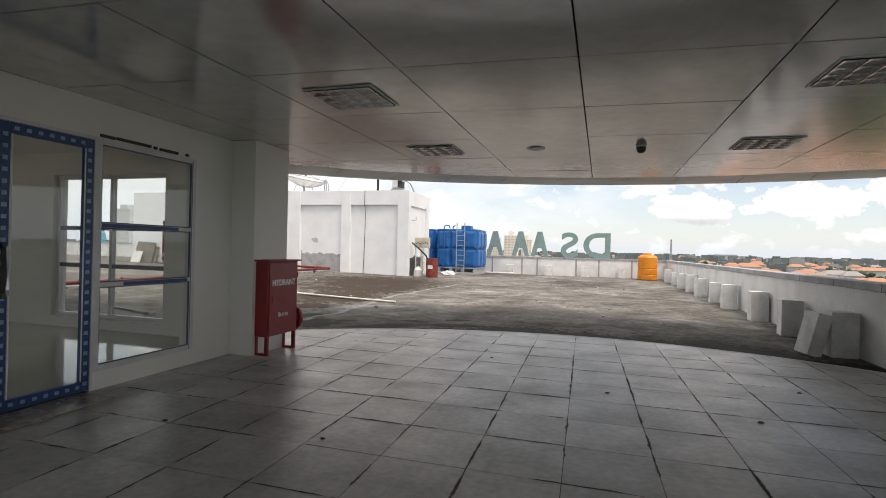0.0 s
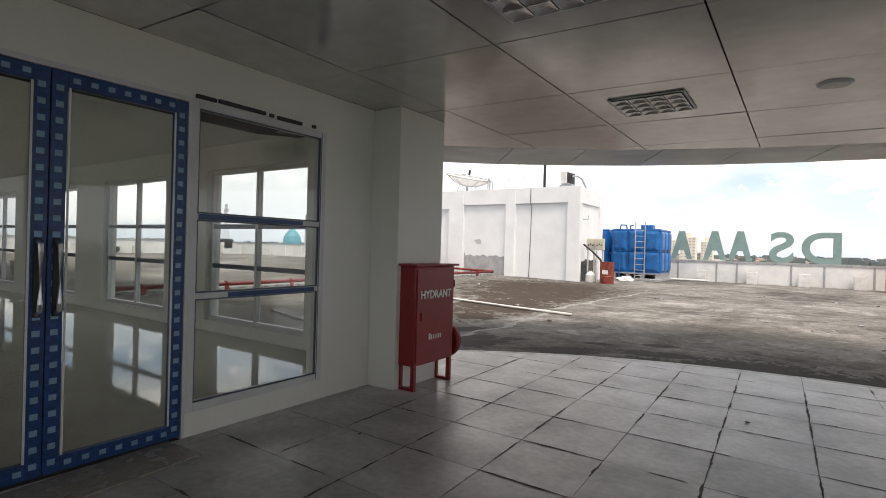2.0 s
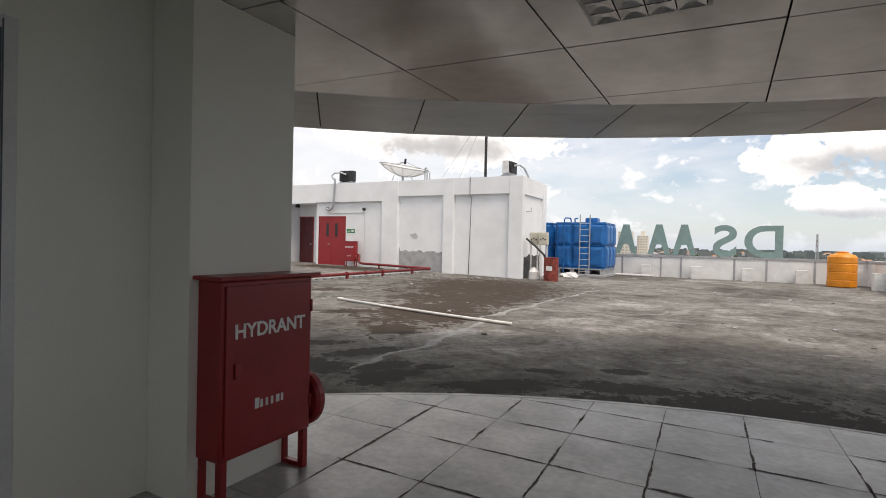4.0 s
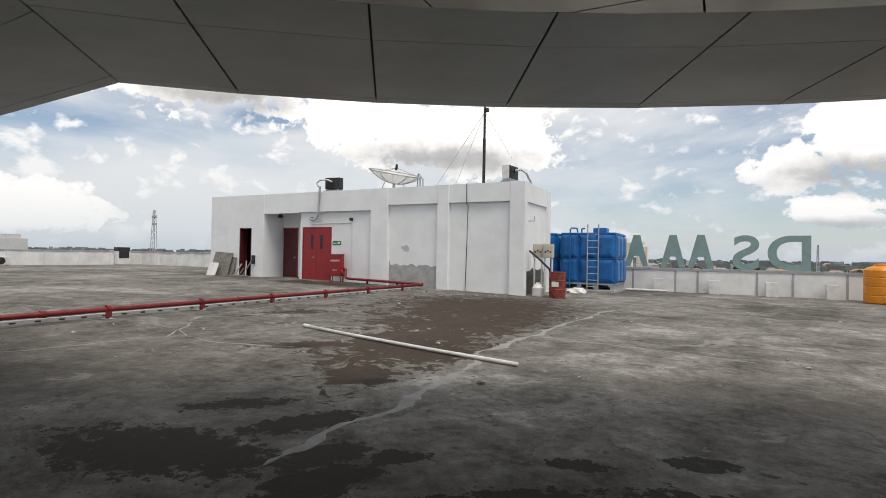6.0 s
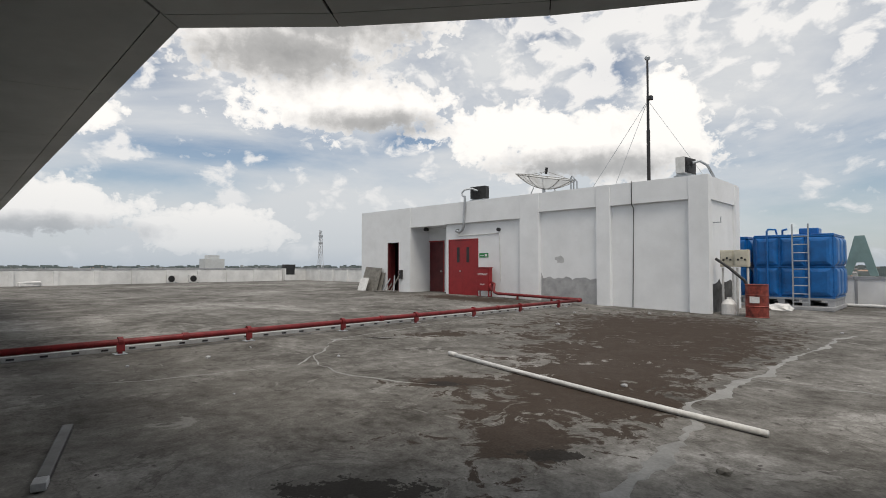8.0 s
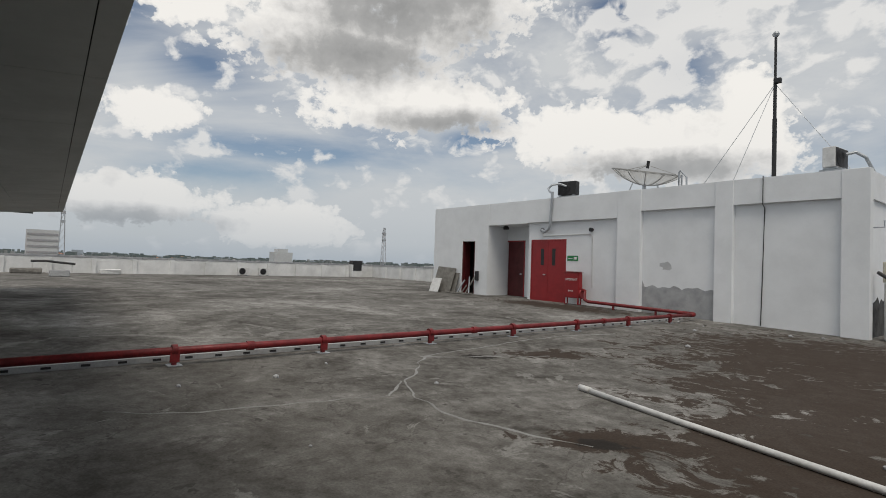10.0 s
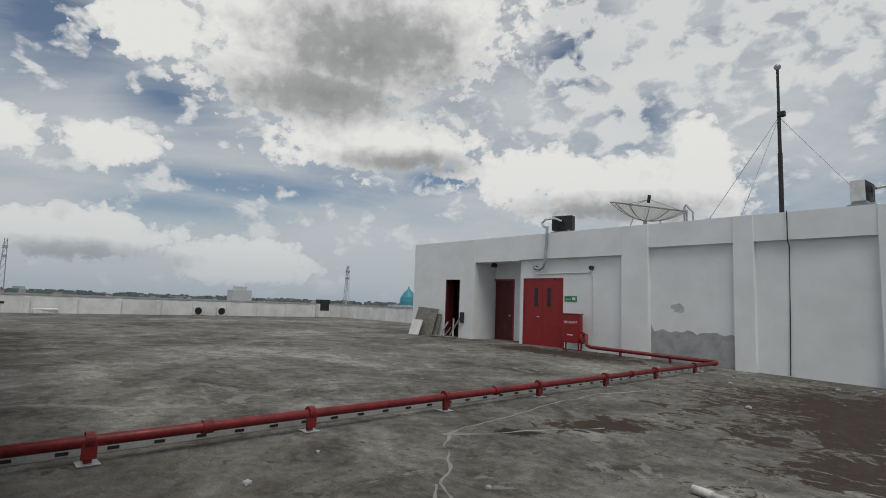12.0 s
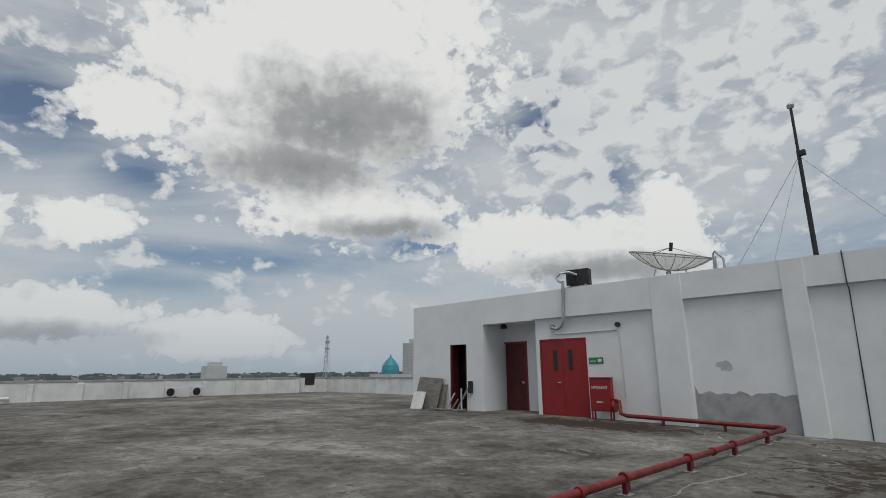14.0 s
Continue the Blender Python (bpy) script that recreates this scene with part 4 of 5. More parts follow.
part("branch", tube([(-13.6, 24.98, pz(-14) - .03), (-16.9, 25.02, pz(-17) - .03)], .04, 12), RED_PIPE, pipe, smooth=True)
for y in (7.75, 9.9, 12.05, 14.2, 16.4, 18.6, 20.8, 23.0):
    gz = ground_z(PXX) - .01
    st = part("stand", box(PXX - .03, PXX + .03, y - .03, y + .03, gz + .01, gz + .17, .004), RED_PIPE, pipe)
    part("base_plate", box(PXX - .09, PXX + .09, y - .09, y + .09, gz, gz + .012, .003), GALV, st)
    part("clamp", cyl((PXX, y - .035, gz + .21), (PXX, y + .035, gz + .21), .072, 16), RED_PIPE, st)
    part("flange", box(PXX + .03, PXX + .05, y - .06, y + .06, gz + .05, gz + .2, .003), RED_PIPE, st)
for xx in (-14.6, -16.2):
    gz = ground_z(xx) - .01
    part("stand", box(xx - .03, xx + .03, 24.7, 24.77, gz, gz + .16, .004), RED_PIPE, pipe)
for y in (10.9, 15.3, 19.7):
    part("coupling", cyl((PXX, y - .05, pz(PXX)), (PXX, y + .05, pz(PXX)), .068, 16), RED_PIPE, pipe)
# pale channel with dark slots behind the pipe
chan = thing("cable_channel", (-13.55, 0, ground_z(-13.5) - .012), "pale low channel with dark slots along the pipe", "channel")
part("channel_body", box(-.05, .05, 6.7, 24.4, 0, .08, .006), GREY_PATCH, chan)
for k in range(44):
    y = 6.95 + k * .4
    part("slot", box(.048, .054, y - .05, y + .05, .025, .055), BLACK, chan)

# ---- loose pipe, planks, bits ----
rod = thing("loose_pipe", (0, 0, 0), "long white plastic pipe lying on the slab", "pipe")
part("tube", tube([(-9.5, 13.86, ground_z(-9.5) + .022), (-8.2, 13.6, ground_z(-8.2) + .022), (-6.4, 13.25, ground_z(-6.4) + .022), (-4.78, 12.96, .022)], .032, 14), PVC, rod, smooth=True)
part("socket", tube([(-9.66, 13.89, ground_z(-9.6) + .027), (-9.48, 13.857, ground_z(-9.5) + .027)], .039, 14), PVC, rod, smooth=True)
plank = thing("loose_bar", (-8.75, 8.34, ground_z(-8.7) - .01), "dark weathered timber bar lying on the slab", "bar", turn=-16)
part("bar", box(-.75, .65, -.045, .045, 0, .05, .008), BLACK, plank)
part("pale_end", box(.655, .80, -.045, .045, 0, .055, .006), GREY_PATCH, plank)
pail = thing("bucket", (-20.5, 7.55, ground_z(-20.5) - .01), "pale plastic paint bucket on the slab", "bucket")
part("shell", spin([(.0, 0), (.19, 0), (.23, .42), (.25, .42), (.25, .45), (.21, .45), (.18, .03), (.0, .03)], 24), PVC, pail, smooth=True)
for x, y, w, h, mt, lab in ((-45.4, 8.6, .75, .32, PLY, "low dark pile of boards by the far parapet"), (-40.7, 10.0, .45, .34, GREY_PATCH, "grey concrete lump on the far slab"), (-45.6, 12.9, .6, .32, BLOCKM, "pale concrete lump by the far parapet")):
    lump = box(-w * .6, w * .6, -w, w, 0, h, .06)
    for v in lump.verts:
        v.co += Vector((.12 * noise.noise(v.co * 3), .12 * noise.noise(v.co * 3 + Vector((5, 0, 0))), .06 * noise.noise(v.co * 4) if v.co.z > .1 else 0))
    ob = obj("debris", lump, mt)
    ob.matrix_world = pose(x, y, ground_z(x) - .012)
    tagged(ob, lab, "debris", "debris on the far slab")
bench = thing("old_rail", (-46.3, 9.9, ground_z(-46)), "dark sagging rail on short legs by the parapet", "rail")
part("rail", tube([(0, -1.1, .72), (0, -.4, .74), (0, .3, .66), (.05, 1.15, .58)], .07, 8), BLACK, bench)
for yy in (-1.0, 1.0):
    part("leg", box(-.04, .04, yy - .04, yy + .04, -.012, .62, .006), PVC, bench)
long_pvc = thing("loose_pipe", (-5.7, 32.6, .0), "white plastic pipe lying by the parapet", "pipe")
part("tube", tube([(-1.6, 0, .06), (1.1, -.05, .06)], .06, 12), PVC, long_pvc)
for k in range(46):
    x, y = random.uniform(-13, 2), random.uniform(9.6, 24)
    if k > 34:
        x, y = random.uniform(-15, -9), random.uniform(22.5, 24.8)
    r = random.uniform(.015, .05)
    s = bmesh.new()
    bmesh.ops.create_icosphere(s, subdivisions=1, radius=r)
    for v in s.verts:
        v.co = Vector((v.co.x * 1.3, v.co.y, v.co.z * .7)) * (1 + .35 * noise.noise(v.co * 40 + Vector((k, 0, 0))))
    bmesh.ops.translate(s, verts=s.verts, vec=(x, y, ground_z(x) + r * .35 - .012))
    tagged(obj("rubble", s, (GREY_PATCH, CAP, PLY)[k % 3]), "small lump of broken cement on the slab", "rubble", "rubble on the slab")

# ---- boards by the west door ----
gz = ground_z(-26) - .01
for x0, x1, h, lean, y, mt, lab in ((-26.75, -25.35, 1.28, 16, 24.75, PLY, "weathered grey board leaning on the wall"), (-26.55, -25.85, .72, 20, 24.42, WHITE_BOARD, "white board leaning on a grey board"), (-25.6, -25.15, 1.0, 14, 24.92, PLY, "narrow grey board leaning on the wall")):
    b = obj("leaning_board", box(-(x1 - x0) / 2, (x1 - x0) / 2, -.012, .012, 0, h, .004), mt)
    b.matrix_world = pose((x0 + x1) / 2, y, gz + .005, -lean, 0 if mt is not PLY else 3, 0)
    tagged(b, lab, "board", "boards by the wall")
for k, (x, ln, t) in enumerate(((-24.9, .75, 24), (-24.3, .95, 22), (-24.05, .9, -18), (-24.6, .5, 30))):
    b = obj("timber_scrap", box(-.03, .03, -.02, .02, 0, ln, .004), PLY if k % 2 else GALV)
    b.matrix_world = pose(x, 24.85, gz + .005, -18, t, 0)
    tagged(b, "thin scrap batten leaning by the doorway", "batten", "scrap battens")
pile = obj("scrap_pile", box(-.7, .7, -.12, .12, 0, .07, .02), PLY)
pile.matrix_world = pose(-24.4, 24.55, gz, 0, 0, 8)
tagged(pile, "flat pile of scrap timber before the doorway", "scrap")

# ---- roof equipment ----
def aircon(at, turn, label, body):
    a = thing("air_conditioner", at, label, "air conditioner", "outdoor units", turn)
    part("casing", box(-.42, .42, -.16, .16, .05, .62, .02), body, a)
    part("fan_ring", spin([(.17, 0), (.24, 0), (.24, .02), (.17, .02)], 28), BLACK, a).matrix_local = pose(-.1, -.162, .33, 90, 0, 0)
    g = bmesh.new()
    for r in (.05, .1, .15, .2):
        tube([(-.1 + r * math.cos(k * math.pi / 10), -.19, .33 + r * math.sin(k * math.pi / 10)) for k in range(21)], .005, 5, g)
    part("grille", g, BLACK, a)
    part("fan", spin([(.0, 0), (.19, 0), (.19, .01), (.0, .01)], 24), BLACK, a).matrix_local = pose(-.1, -.163, .33, 90, 0, 0)
    for sx in (-.3, .3):
        part("foot", box(sx - .03, sx + .03, -.18, .18, 0, .05, .004), GALV, a)
    return a


aircon((-19.35, 26.1, 4.15), 10, "dark outdoor air-conditioning unit on the plant room roof", BLACK)
part("plinth", box(-.45, .45, -.2, .2, -.0, .5), GALV, thing("unit_stand", (-19.35, 26.1, 4.15), "steel stand below the outdoor unit", "stand"))
bpy.data.objects["air_conditioner"].location.z = 4.65
unit = aircon((-10.1, 26.2, 4.66), 84, "white outdoor air-conditioning unit on the plant room roof", PVC)
part("grille_panel", box(-.40, .40, -.168, -.1605, .07, .60, .002), BLACK, unit)
part("plinth", box(-.3, .3, -.3, .3, 0, .51), GALV, thing("unit_stand", (-10.1, 26.2, 4.15), "steel stand below the outdoor unit", "stand"))
loop = thing("hose_loop", (-19.6, 25.5, 4.6), "grey insulated hose looping from the outdoor unit", "hose")
part("hose", tube([(.3, .4, .45), (.1, .2, .55), (-.15, 0, .5), (-.25, -.1, .35), (-.1, -.2, .2), (.12, -.3, .1), (.17, -.34, -.1)], .045, 10), GALV, loop)
loop2 = thing("hose_loop", (-9.9, 26.0, 4.6), "grey insulated hose looping from the outdoor unit", "hose")
part("hose", tube([(.1, 0, .45), (.3, .1, .5), (.5, .2, .35), (.62, .4, .0), (.65, .5, -.2)], .045, 10), GALV, loop2)
aircon((-46.3, 23.2, .25), 90, "white outdoor air-conditioning unit by the far parapet", PVC)
aircon((-46.3, 21.6, .25), 90, "white outdoor air-conditioning unit by the far parapet", PVC)
hang = thing("louvre_box", (-46.7, 31.6, .25), "dark louvred box standing at the parapet corner", "vent box")
part("casing", box(-.3, .3, -.5, .5, 0, 1.1, .03), PARAPET, hang)
part("louvre", box(.301, .33, -.42, .42, .55, 1.4, .01), BLACK, hang)
part("louvre", box(-.3, .3, -.5, .5, 1.102, 1.45, .01), BLACK, hang)

dish = thing("satellite_dish", (-16.6, 27.3, 4.15), "large grey mesh satellite dish on a roof mount", "satellite dish")
R, n, rings = 1.32, 32, 8
mesh_bm = bmesh.new()
vs = [[mesh_bm.verts.new((R * i / rings * math.cos(2 * math.pi * k / n), R * i / rings * math.sin(2 * math.pi * k / n), .52 * (i / rings) ** 2)) for k in range(n)] for i in range(1, rings + 1)]
for a, b in zip(vs, vs[1:]):
    for k in range(n):
        mesh_bm.faces.new((a[k], a[(k + 1) % n], b[(k + 1) % n], b[k]))
DM = bpy.data.materials.new("open_mesh")
DM.use_nodes = True
_t = DM.node_tree.nodes.new("ShaderNodeBsdfTransparent"); _m = DM.node_tree.nodes.new("ShaderNodeMixShader"); _m.inputs[0].default_value = .5
_p = DM.node_tree.nodes["Principled BSDF"]; _p.inputs["Base Color"].default_value = (.62, .62, .60, 1); _p.inputs["Roughness"].default_value = .7
DM.node_tree.links.new(_p.outputs[0], _m.inputs[1]); DM.node_tree.links.new(_t.outputs[0], _m.inputs[2])
DM.node_tree.links.new(_m.outputs[0], DM.node_tree.nodes["Material Output"].inputs[0])
TD = pose(0, 0, .86, 5, 13, 0)
part("reflector", mesh_bm, DM, dish, "see-through mesh reflector").matrix_local = TD
for k in range(12):
    a = 2 * math.pi * k / 12
    part("rib", tube([(R * i / 5 * math.cos(a), R * i / 5 * math.sin(a), .52 * (i / 5) ** 2 - .01) for i in range(6)], .014, 6), MESHM, dish).matrix_local = TD
part("rim", tube([(R * math.cos(2 * math.pi * k / 40), R * math.sin(2 * math.pi * k / 40), .52) for k in range(41)], .022, 6), MESHM, dish).matrix_local = TD
for k in range(3):
    a = 2 * math.pi * k / 3 + .4
    part("feed_arm", tube([(R * .97 * math.cos(a), R * .97 * math.sin(a), .50), (.03 * math.cos(a), .03 * math.sin(a), .78)], .012, 6), MESHM, dish).matrix_local = TD
part("feed", cyl((0, 0, .66), (0, 0, .95), .06, 12), BLACK, dish).matrix_local = TD
part("mount_post", cyl((0, 0, 0), (0, 0, .88), .07, 14), GALV, dish)
for k in range(3):
    a = 2 * math.pi * k / 3
    part("brace", tube([(.9 * math.cos(a), .9 * math.sin(a), .0), (.5 * math.cos(a), .5 * math.sin(a), .9)], .022, 6), GALV, dish)
rail_u = thing("roof_hatch_rail", (-15.05, 27.0, 4.15), "grey bent pipe rail beside the dish", "rail")
part("rail", tube([(0, 0, 0), (0, 0, 1.15), (.05, 0, 1.22), (.28, 0, .95), (.3, 0, .0)], .035, 8), GALV, rail_u)
part("rail", tube([(-.05, .3, 0), (-.05, .3, 1.1)], .035, 8), GALV, rail_u)
hatch = thing("roof_hatch", (-14.0, 27.2, 4.15), "low grey metal hatch on the roof", "hatch")
part("cover", box(-.6, .6, -.4, .4, 0, .5, .03), GALV, hatch)

GUYS = ((3.1, -1.54), (-2.39, -1.4), (-1.13, -1.4))
mast = thing("lightning_mast", (-12.77, 29.49, 4.15), "tall dark lightning mast with guy wires", "mast")
part("lower_tube", cyl((0, 0, 0), (0, 0, 3.2), .075, 14), BLACK, mast)
part("middle_tube", cyl((0, 0, 3.2), (0, 0, 4.7), .058, 14), BLACK, mast)
part("upper_tube", cyl((0, 0, 4.7), (0, 0, 6.25), .045, 14), BLACK, mast)
part("clamp", box(-.02, .2, -.09, .09, 4.5, 4.68, .02), BLACK, mast)
part("head", spin([(.02, 0), (.10, .06), (.12, .13), (.08, .2), (.01, .24)], 16), GALV, mast).matrix_local = pose(0, 0, 6.22)
for ax, ay in GUYS:
    part("guy_wire", tube([(0, 0, 4.5), (ax, ay, 0.1)], .011, 5), GALV, mast)

# ---- water tanks ----
def tank(x0, x1, y0, y1, z0, z1, label, ladder):
    t = thing("water_tank", ((x0 + x1) / 2, (y0 + y1) / 2, 0), label, "water tank", "blue water tanks")
    w, d = (x1 - x0) / 2, (y1 - y0) / 2
    part("plinth", box(-w - .05, w + .05, -d - .38, d + .1, 0, .14, .02), CAP, t)
    for k in range(4):
        xx = -w + .1 + k * (2 * w - .2) / 3
        part("bearer", box(xx - .1, xx + .1, -d, d, .141, z0 - .1, .01), CAP, t)
    part("base_frame", box(-w - .02, w + .02, -d - .02, d + .02, z0 - .1, z0, .01), GALV, t)
    h = (z1 - z0) / 2
    for k in range(2):
        for side in range(4):
            W = w if side % 2 == 0 else d
            D = d if side % 2 == 0 else w
            for i in range(3):
                p = box(-W + i * 2 * W / 3 + .03, -W + (i + 1) * 2 * W / 3 - .03, -D - .001, -D + .1, z0 + k * h + .03, z0 + (k + 1) * h - .03, 0)
                fr = [f for f in p.faces if f.normal.y < -.9]
                r = bmesh.ops.inset_region(p, faces=fr, thickness=.10, depth=.07)
                r2 = [f for f in p.faces if f.normal.y < -.95 and f.calc_center_median().y < -D - .05]
                if r2:
                    bmesh.ops.inset_region(p, faces=r2, thickness=.12, depth=.03)
                bmesh.ops.rotate(p, verts=p.verts, cent=(0, 0, 0), matrix=Matrix.Rotation(side * math.pi / 2, 3, "Z"))
                part("panel", p, BLUE, t)
    core = box(-w + .02, w - .02, -d + .02, d - .02, z0, z1, 0)
    part("core", core, BLUE, t)
    for k in range(3):
        z = z0 + k * h
        part("flange", box(-w - .03, w + .03, -d - .03, d + .03, z - .025, z + .025, .008), BLUE, t)
    part("roof_panel", box(-w - .02, w + .02, -d - .02, d + .02, z1 + .026, z1 + .07, .02), BLUE, t)
    if ladder:
        part("hatch", box(.15, .75, -.9, -.3, z1 + .07, z1 + .3, .04), BLUE, t)
        lad = part("ladder", box(.04, .085, -d - .34, -d - .29, .02, z1 + .42, .004), GALV, t, "pale steel access ladder")
        part("rail", box(.515, .56, -d - .34, -d - .29, .02, z1 + .42, .004), GALV, lad)
        for k in range(9):
            part("rung", cyl((.085, -d - .315, .28 + k * .29), (.515, -d - .315, .28 + k * .29), .017, 8), GALV, lad)
        part("inlet_pipe", tube([(-.75, -d - .18, .1), (-.75, -d - .18, z1 + .2), (-.72, -d - .1, z1 + .28), (-.55, -d + .2, z1 + .28), (-.52, -d + .25, z1 + .1)], .035, 8), BLUE, t)
        part("vent", tube([(-.35, -d + .3, z1 + .05), (-.35, -d + .3, z1 + .25), (-.2, -d + .3, z1 + .28)], .04, 8), BLUE, t)
    return t


tank(-8.9, -6.5, 29.75, 32.2, .45, 2.62, "large blue panelled water tank with a steel ladder", True)
tank(-11.6, -9.25, 30.2, 32.6, .45, 2.62, "blue panelled water tank behind the plant room", False)

drum = thing("oil_drum", (-7.8, 25.35, 0), "rusty red steel drum with a pale label", "drum")
part("barrel", spin([(0, .0), (.31, .0), (.32, .02), (.305, .04), (.305, .32), (.32, .34), (.305, .36), (.305, .66), (.32, .68), (.305, .70), (.305, .96), (.32, .98), (.31, 1.0), (.29, .985), (0, .985)], 32), RUSTRED, drum, smooth=False)
part("label", box(-.12, .14, -.322, -.312, .45, .64, 0), WHITE_BOARD, drum)
for x0, y0, lab in ((-8.74, 25.9, "beige electrical box on a pipe stand"), (-8.28, 25.75, "beige electrical box with dark switches on a stand")):
    e = thing("switch_box", (x0, y0, 0), lab, "electrical box", "electrical boxes")
    part("enclosure", box(-.2, .2, -.1, .1, 1.52, 2.06, .012), BEIGE, e)
    part("cover", box(-.17, .17, -.115, -.101, 1.56, 2.02, .006), BEIGE, e)
    for k in range(3):
        part("switch", box(-.12 + k * .1, -.06 + k * .1, -.135, -.116, 1.72 + .05 * (k % 2), 1.78 + .05 * (k % 2), .006), BLACK, e)
    for sx in (-.15, .15):
        part("stand_pipe", cyl((sx, 0, 0), (sx, 0, 1.5), .035, 10), PVC, e)
arm = thing("bent_conduit", (-8.9, 25.6, 0), "dark conduit slanting down to the drum", "conduit")
part("tube", tube([(-.1, 0, 1.78), (.3, -.1, 1.5), (.75, -.15, 1.1), (.9, -.1, .7), (.92, -.1, .0)], .045, 10), BLACK, arm)
jug = thing("plastic_jug", (-8.62, 25.55, 0), "dull white plastic jug beside the wall", "jug")
part("body", spin([(0, 0), (.2, .0), (.22, .05), (.22, .36), (.12, .48), (.07, .52), (.07, .56), (0, .56)], 20), PVC, jug)
sack = thing("plastic_sheet", (-7.95, 28.9, 0), "crumpled white plastic sheet on the slab", "sheet")
sb = bmesh.new()
bmesh.ops.create_icosphere(sb, subdivisions=3, radius=.35)
for v in sb.verts:
    v.co = Vector((v.co.x * 1.3, v.co.y, max(v.co.z, -.05) * .6 + .03)) * (1 + .3 * noise.noise(v.co * 5))
part("sheet", sb, WHITE_BOARD, sack)

# ---- letters on the north parapet, facing outwards ----
def letter(name, m, bm, label):
    e = tagged(obj(name, bm, LETTER), label, "letter", "sign letters")
    e.matrix_world = m
    return e


def a_shape():
    bm = bmesh.new()
    out = [(-.54, 0), (-.29, 0), (-.115, .50), (.115, .50), (.29, 0), (.54, 0), (.15, 1.52), (-.15, 1.52)]
    v0 = [bm.verts.new((x, -.05, z)) for x, z in out]
    v1 = [bm.verts.new((x, .05, z)) for x, z in out]
    for q in ((0, 1, 2, 7), (2, 3, 6, 7), (3, 4, 5, 6)):
        bm.faces.new([v0[k] for k in q]); bm.faces.new([v1[k] for k in q][::-1])
    for k in range(8):
        bm.faces.new((v0[k], v1[k], v1[(k + 1) % 8], v0[(k + 1) % 8]))
    return bm


LZ = 1.15
for xx in (-6.17, -4.50, -3.28):
    letter("letter_a", pose(xx, 33.66, LZ + .02) @ Matrix.Scale(1.04, 4), a_shape(), "large grey-green metal letter A on the parapet")
for ch, xx, wd in (("S", -1.42, 1.14), ("D", .27, 1.12)):
    e = thing("letter_" + ch.lower(), (xx, 33.66, LZ + .02), "large grey-green metal letter %s seen from behind" % ch, "letter", "sign letters")
    text(ch, 2.16, LETTER, e, pose(0, 0, .02, 90, 0, 180), "letter_body", depth=.05, bold=.045, wide=wd)

# ---- blocks along the parapets, orange tank ----
def block(x, y, turn, tilt=0.0, size=(.36, .36, .64), lab="white painted concrete block standing by the parapet"):
    b = obj("concrete_block", box(-size[0] / 2, size[0] / 2, -size[1] / 2, size[1] / 2, 0, size[2], .008), BLOCKM)
    b.matrix_world = pose(x, y, -.012, 0, tilt, turn)
    return tagged(b, lab, "concrete block", "blocks along the parapet")


for k, y in enumerate((9.22, 11.3, 13.6, 16.3, 18.3, 20.7, 22.95, 25.2, 27.6, 30.2)):
    block(4.02 - (.04 if k % 2 else 0), y, random.uniform(-6, 6), 0, (.36, .36, random.uniform(.63, .70)))
block(3.58, 9.2, 8, 14, (.2, .40, .66), "white concrete block leaning against its neighbour")
for xx in (-5.05, -2.67, -.43, 1.75):
    block(xx, 33.15, random.uniform(-4, 4), 0, (.46, .4, .62))
ot = thing("orange_tank", (3.05, 31.8, 0), "orange round plastic water tank in the parapet corner", "water tank")
part("shell", spin([(0, 0), (.50, 0), (.53, .04), (.53, .28), (.515, .31), (.53, .34), (.53, .62), (.515, .65), (.53, .68), (.53, .98), (.515, 1.01), (.53, 1.04), (.53, 1.28), (.46, 1.37), (.22, 1.46), (.20, 1.46), (0, 1.46)], 36), ORANGE, ot, smooth=False)
part("lid", spin([(0, 1.46), (.22, 1.462), (.22, 1.52), (0, 1.54)], 24), ORANGE, ot)
part("outlet", cyl((.1, -.55, .14), (.1, -.50, .14), .11, 16), ORANGE, ot)

# ---- ceiling fittings ----
def louvre_light(cx, cy):
    l = thing("ceiling_light", (cx, cy, CEIL), "square recessed ceiling light with a mirror louvre", "ceiling light", "recessed lights")
    h = .33
    for a in ((-h, h, -h, -h + .022), (-h, h, h - .022, h), (-h, -h + .022, -h + .022, h - .022), (h - .022, h, -h + .022, h - .022)):
        part("frame", box(a[0], a[1], a[2], a[3], -.012, -.003), ALU, l)
    part("tray", box(-h + .02, h - .02, -h + .02, h - .02, -.004, -.002), JOINT, l)
    for i in range(4):
        for j in range(4):
            cell = bmesh.new()
            x0, y0, s = -.304 + i * .153, -.304 + j * .153, .146
            top = [cell.verts.new((x0 + s / 2 + dx, y0 + s / 2 + dy, -.005)) for dx, dy in ((-.02, -.02), (.02, -.02), (.02, .02), (-.02, .02))]
            bot = [cell.verts.new((x0 + dx, y0 + dy, -.020)) for dx, dy in ((0, 0), (s, 0), (s, s), (0, s))]
            for k in range(4):
                cell.faces.new((bot[k], bot[(k + 1) % 4], top[(k + 1) % 4], top[k]))
            cell.faces.new(top)
            part("louvre_cell", cell, MIRROR_CELL, l)
    return l


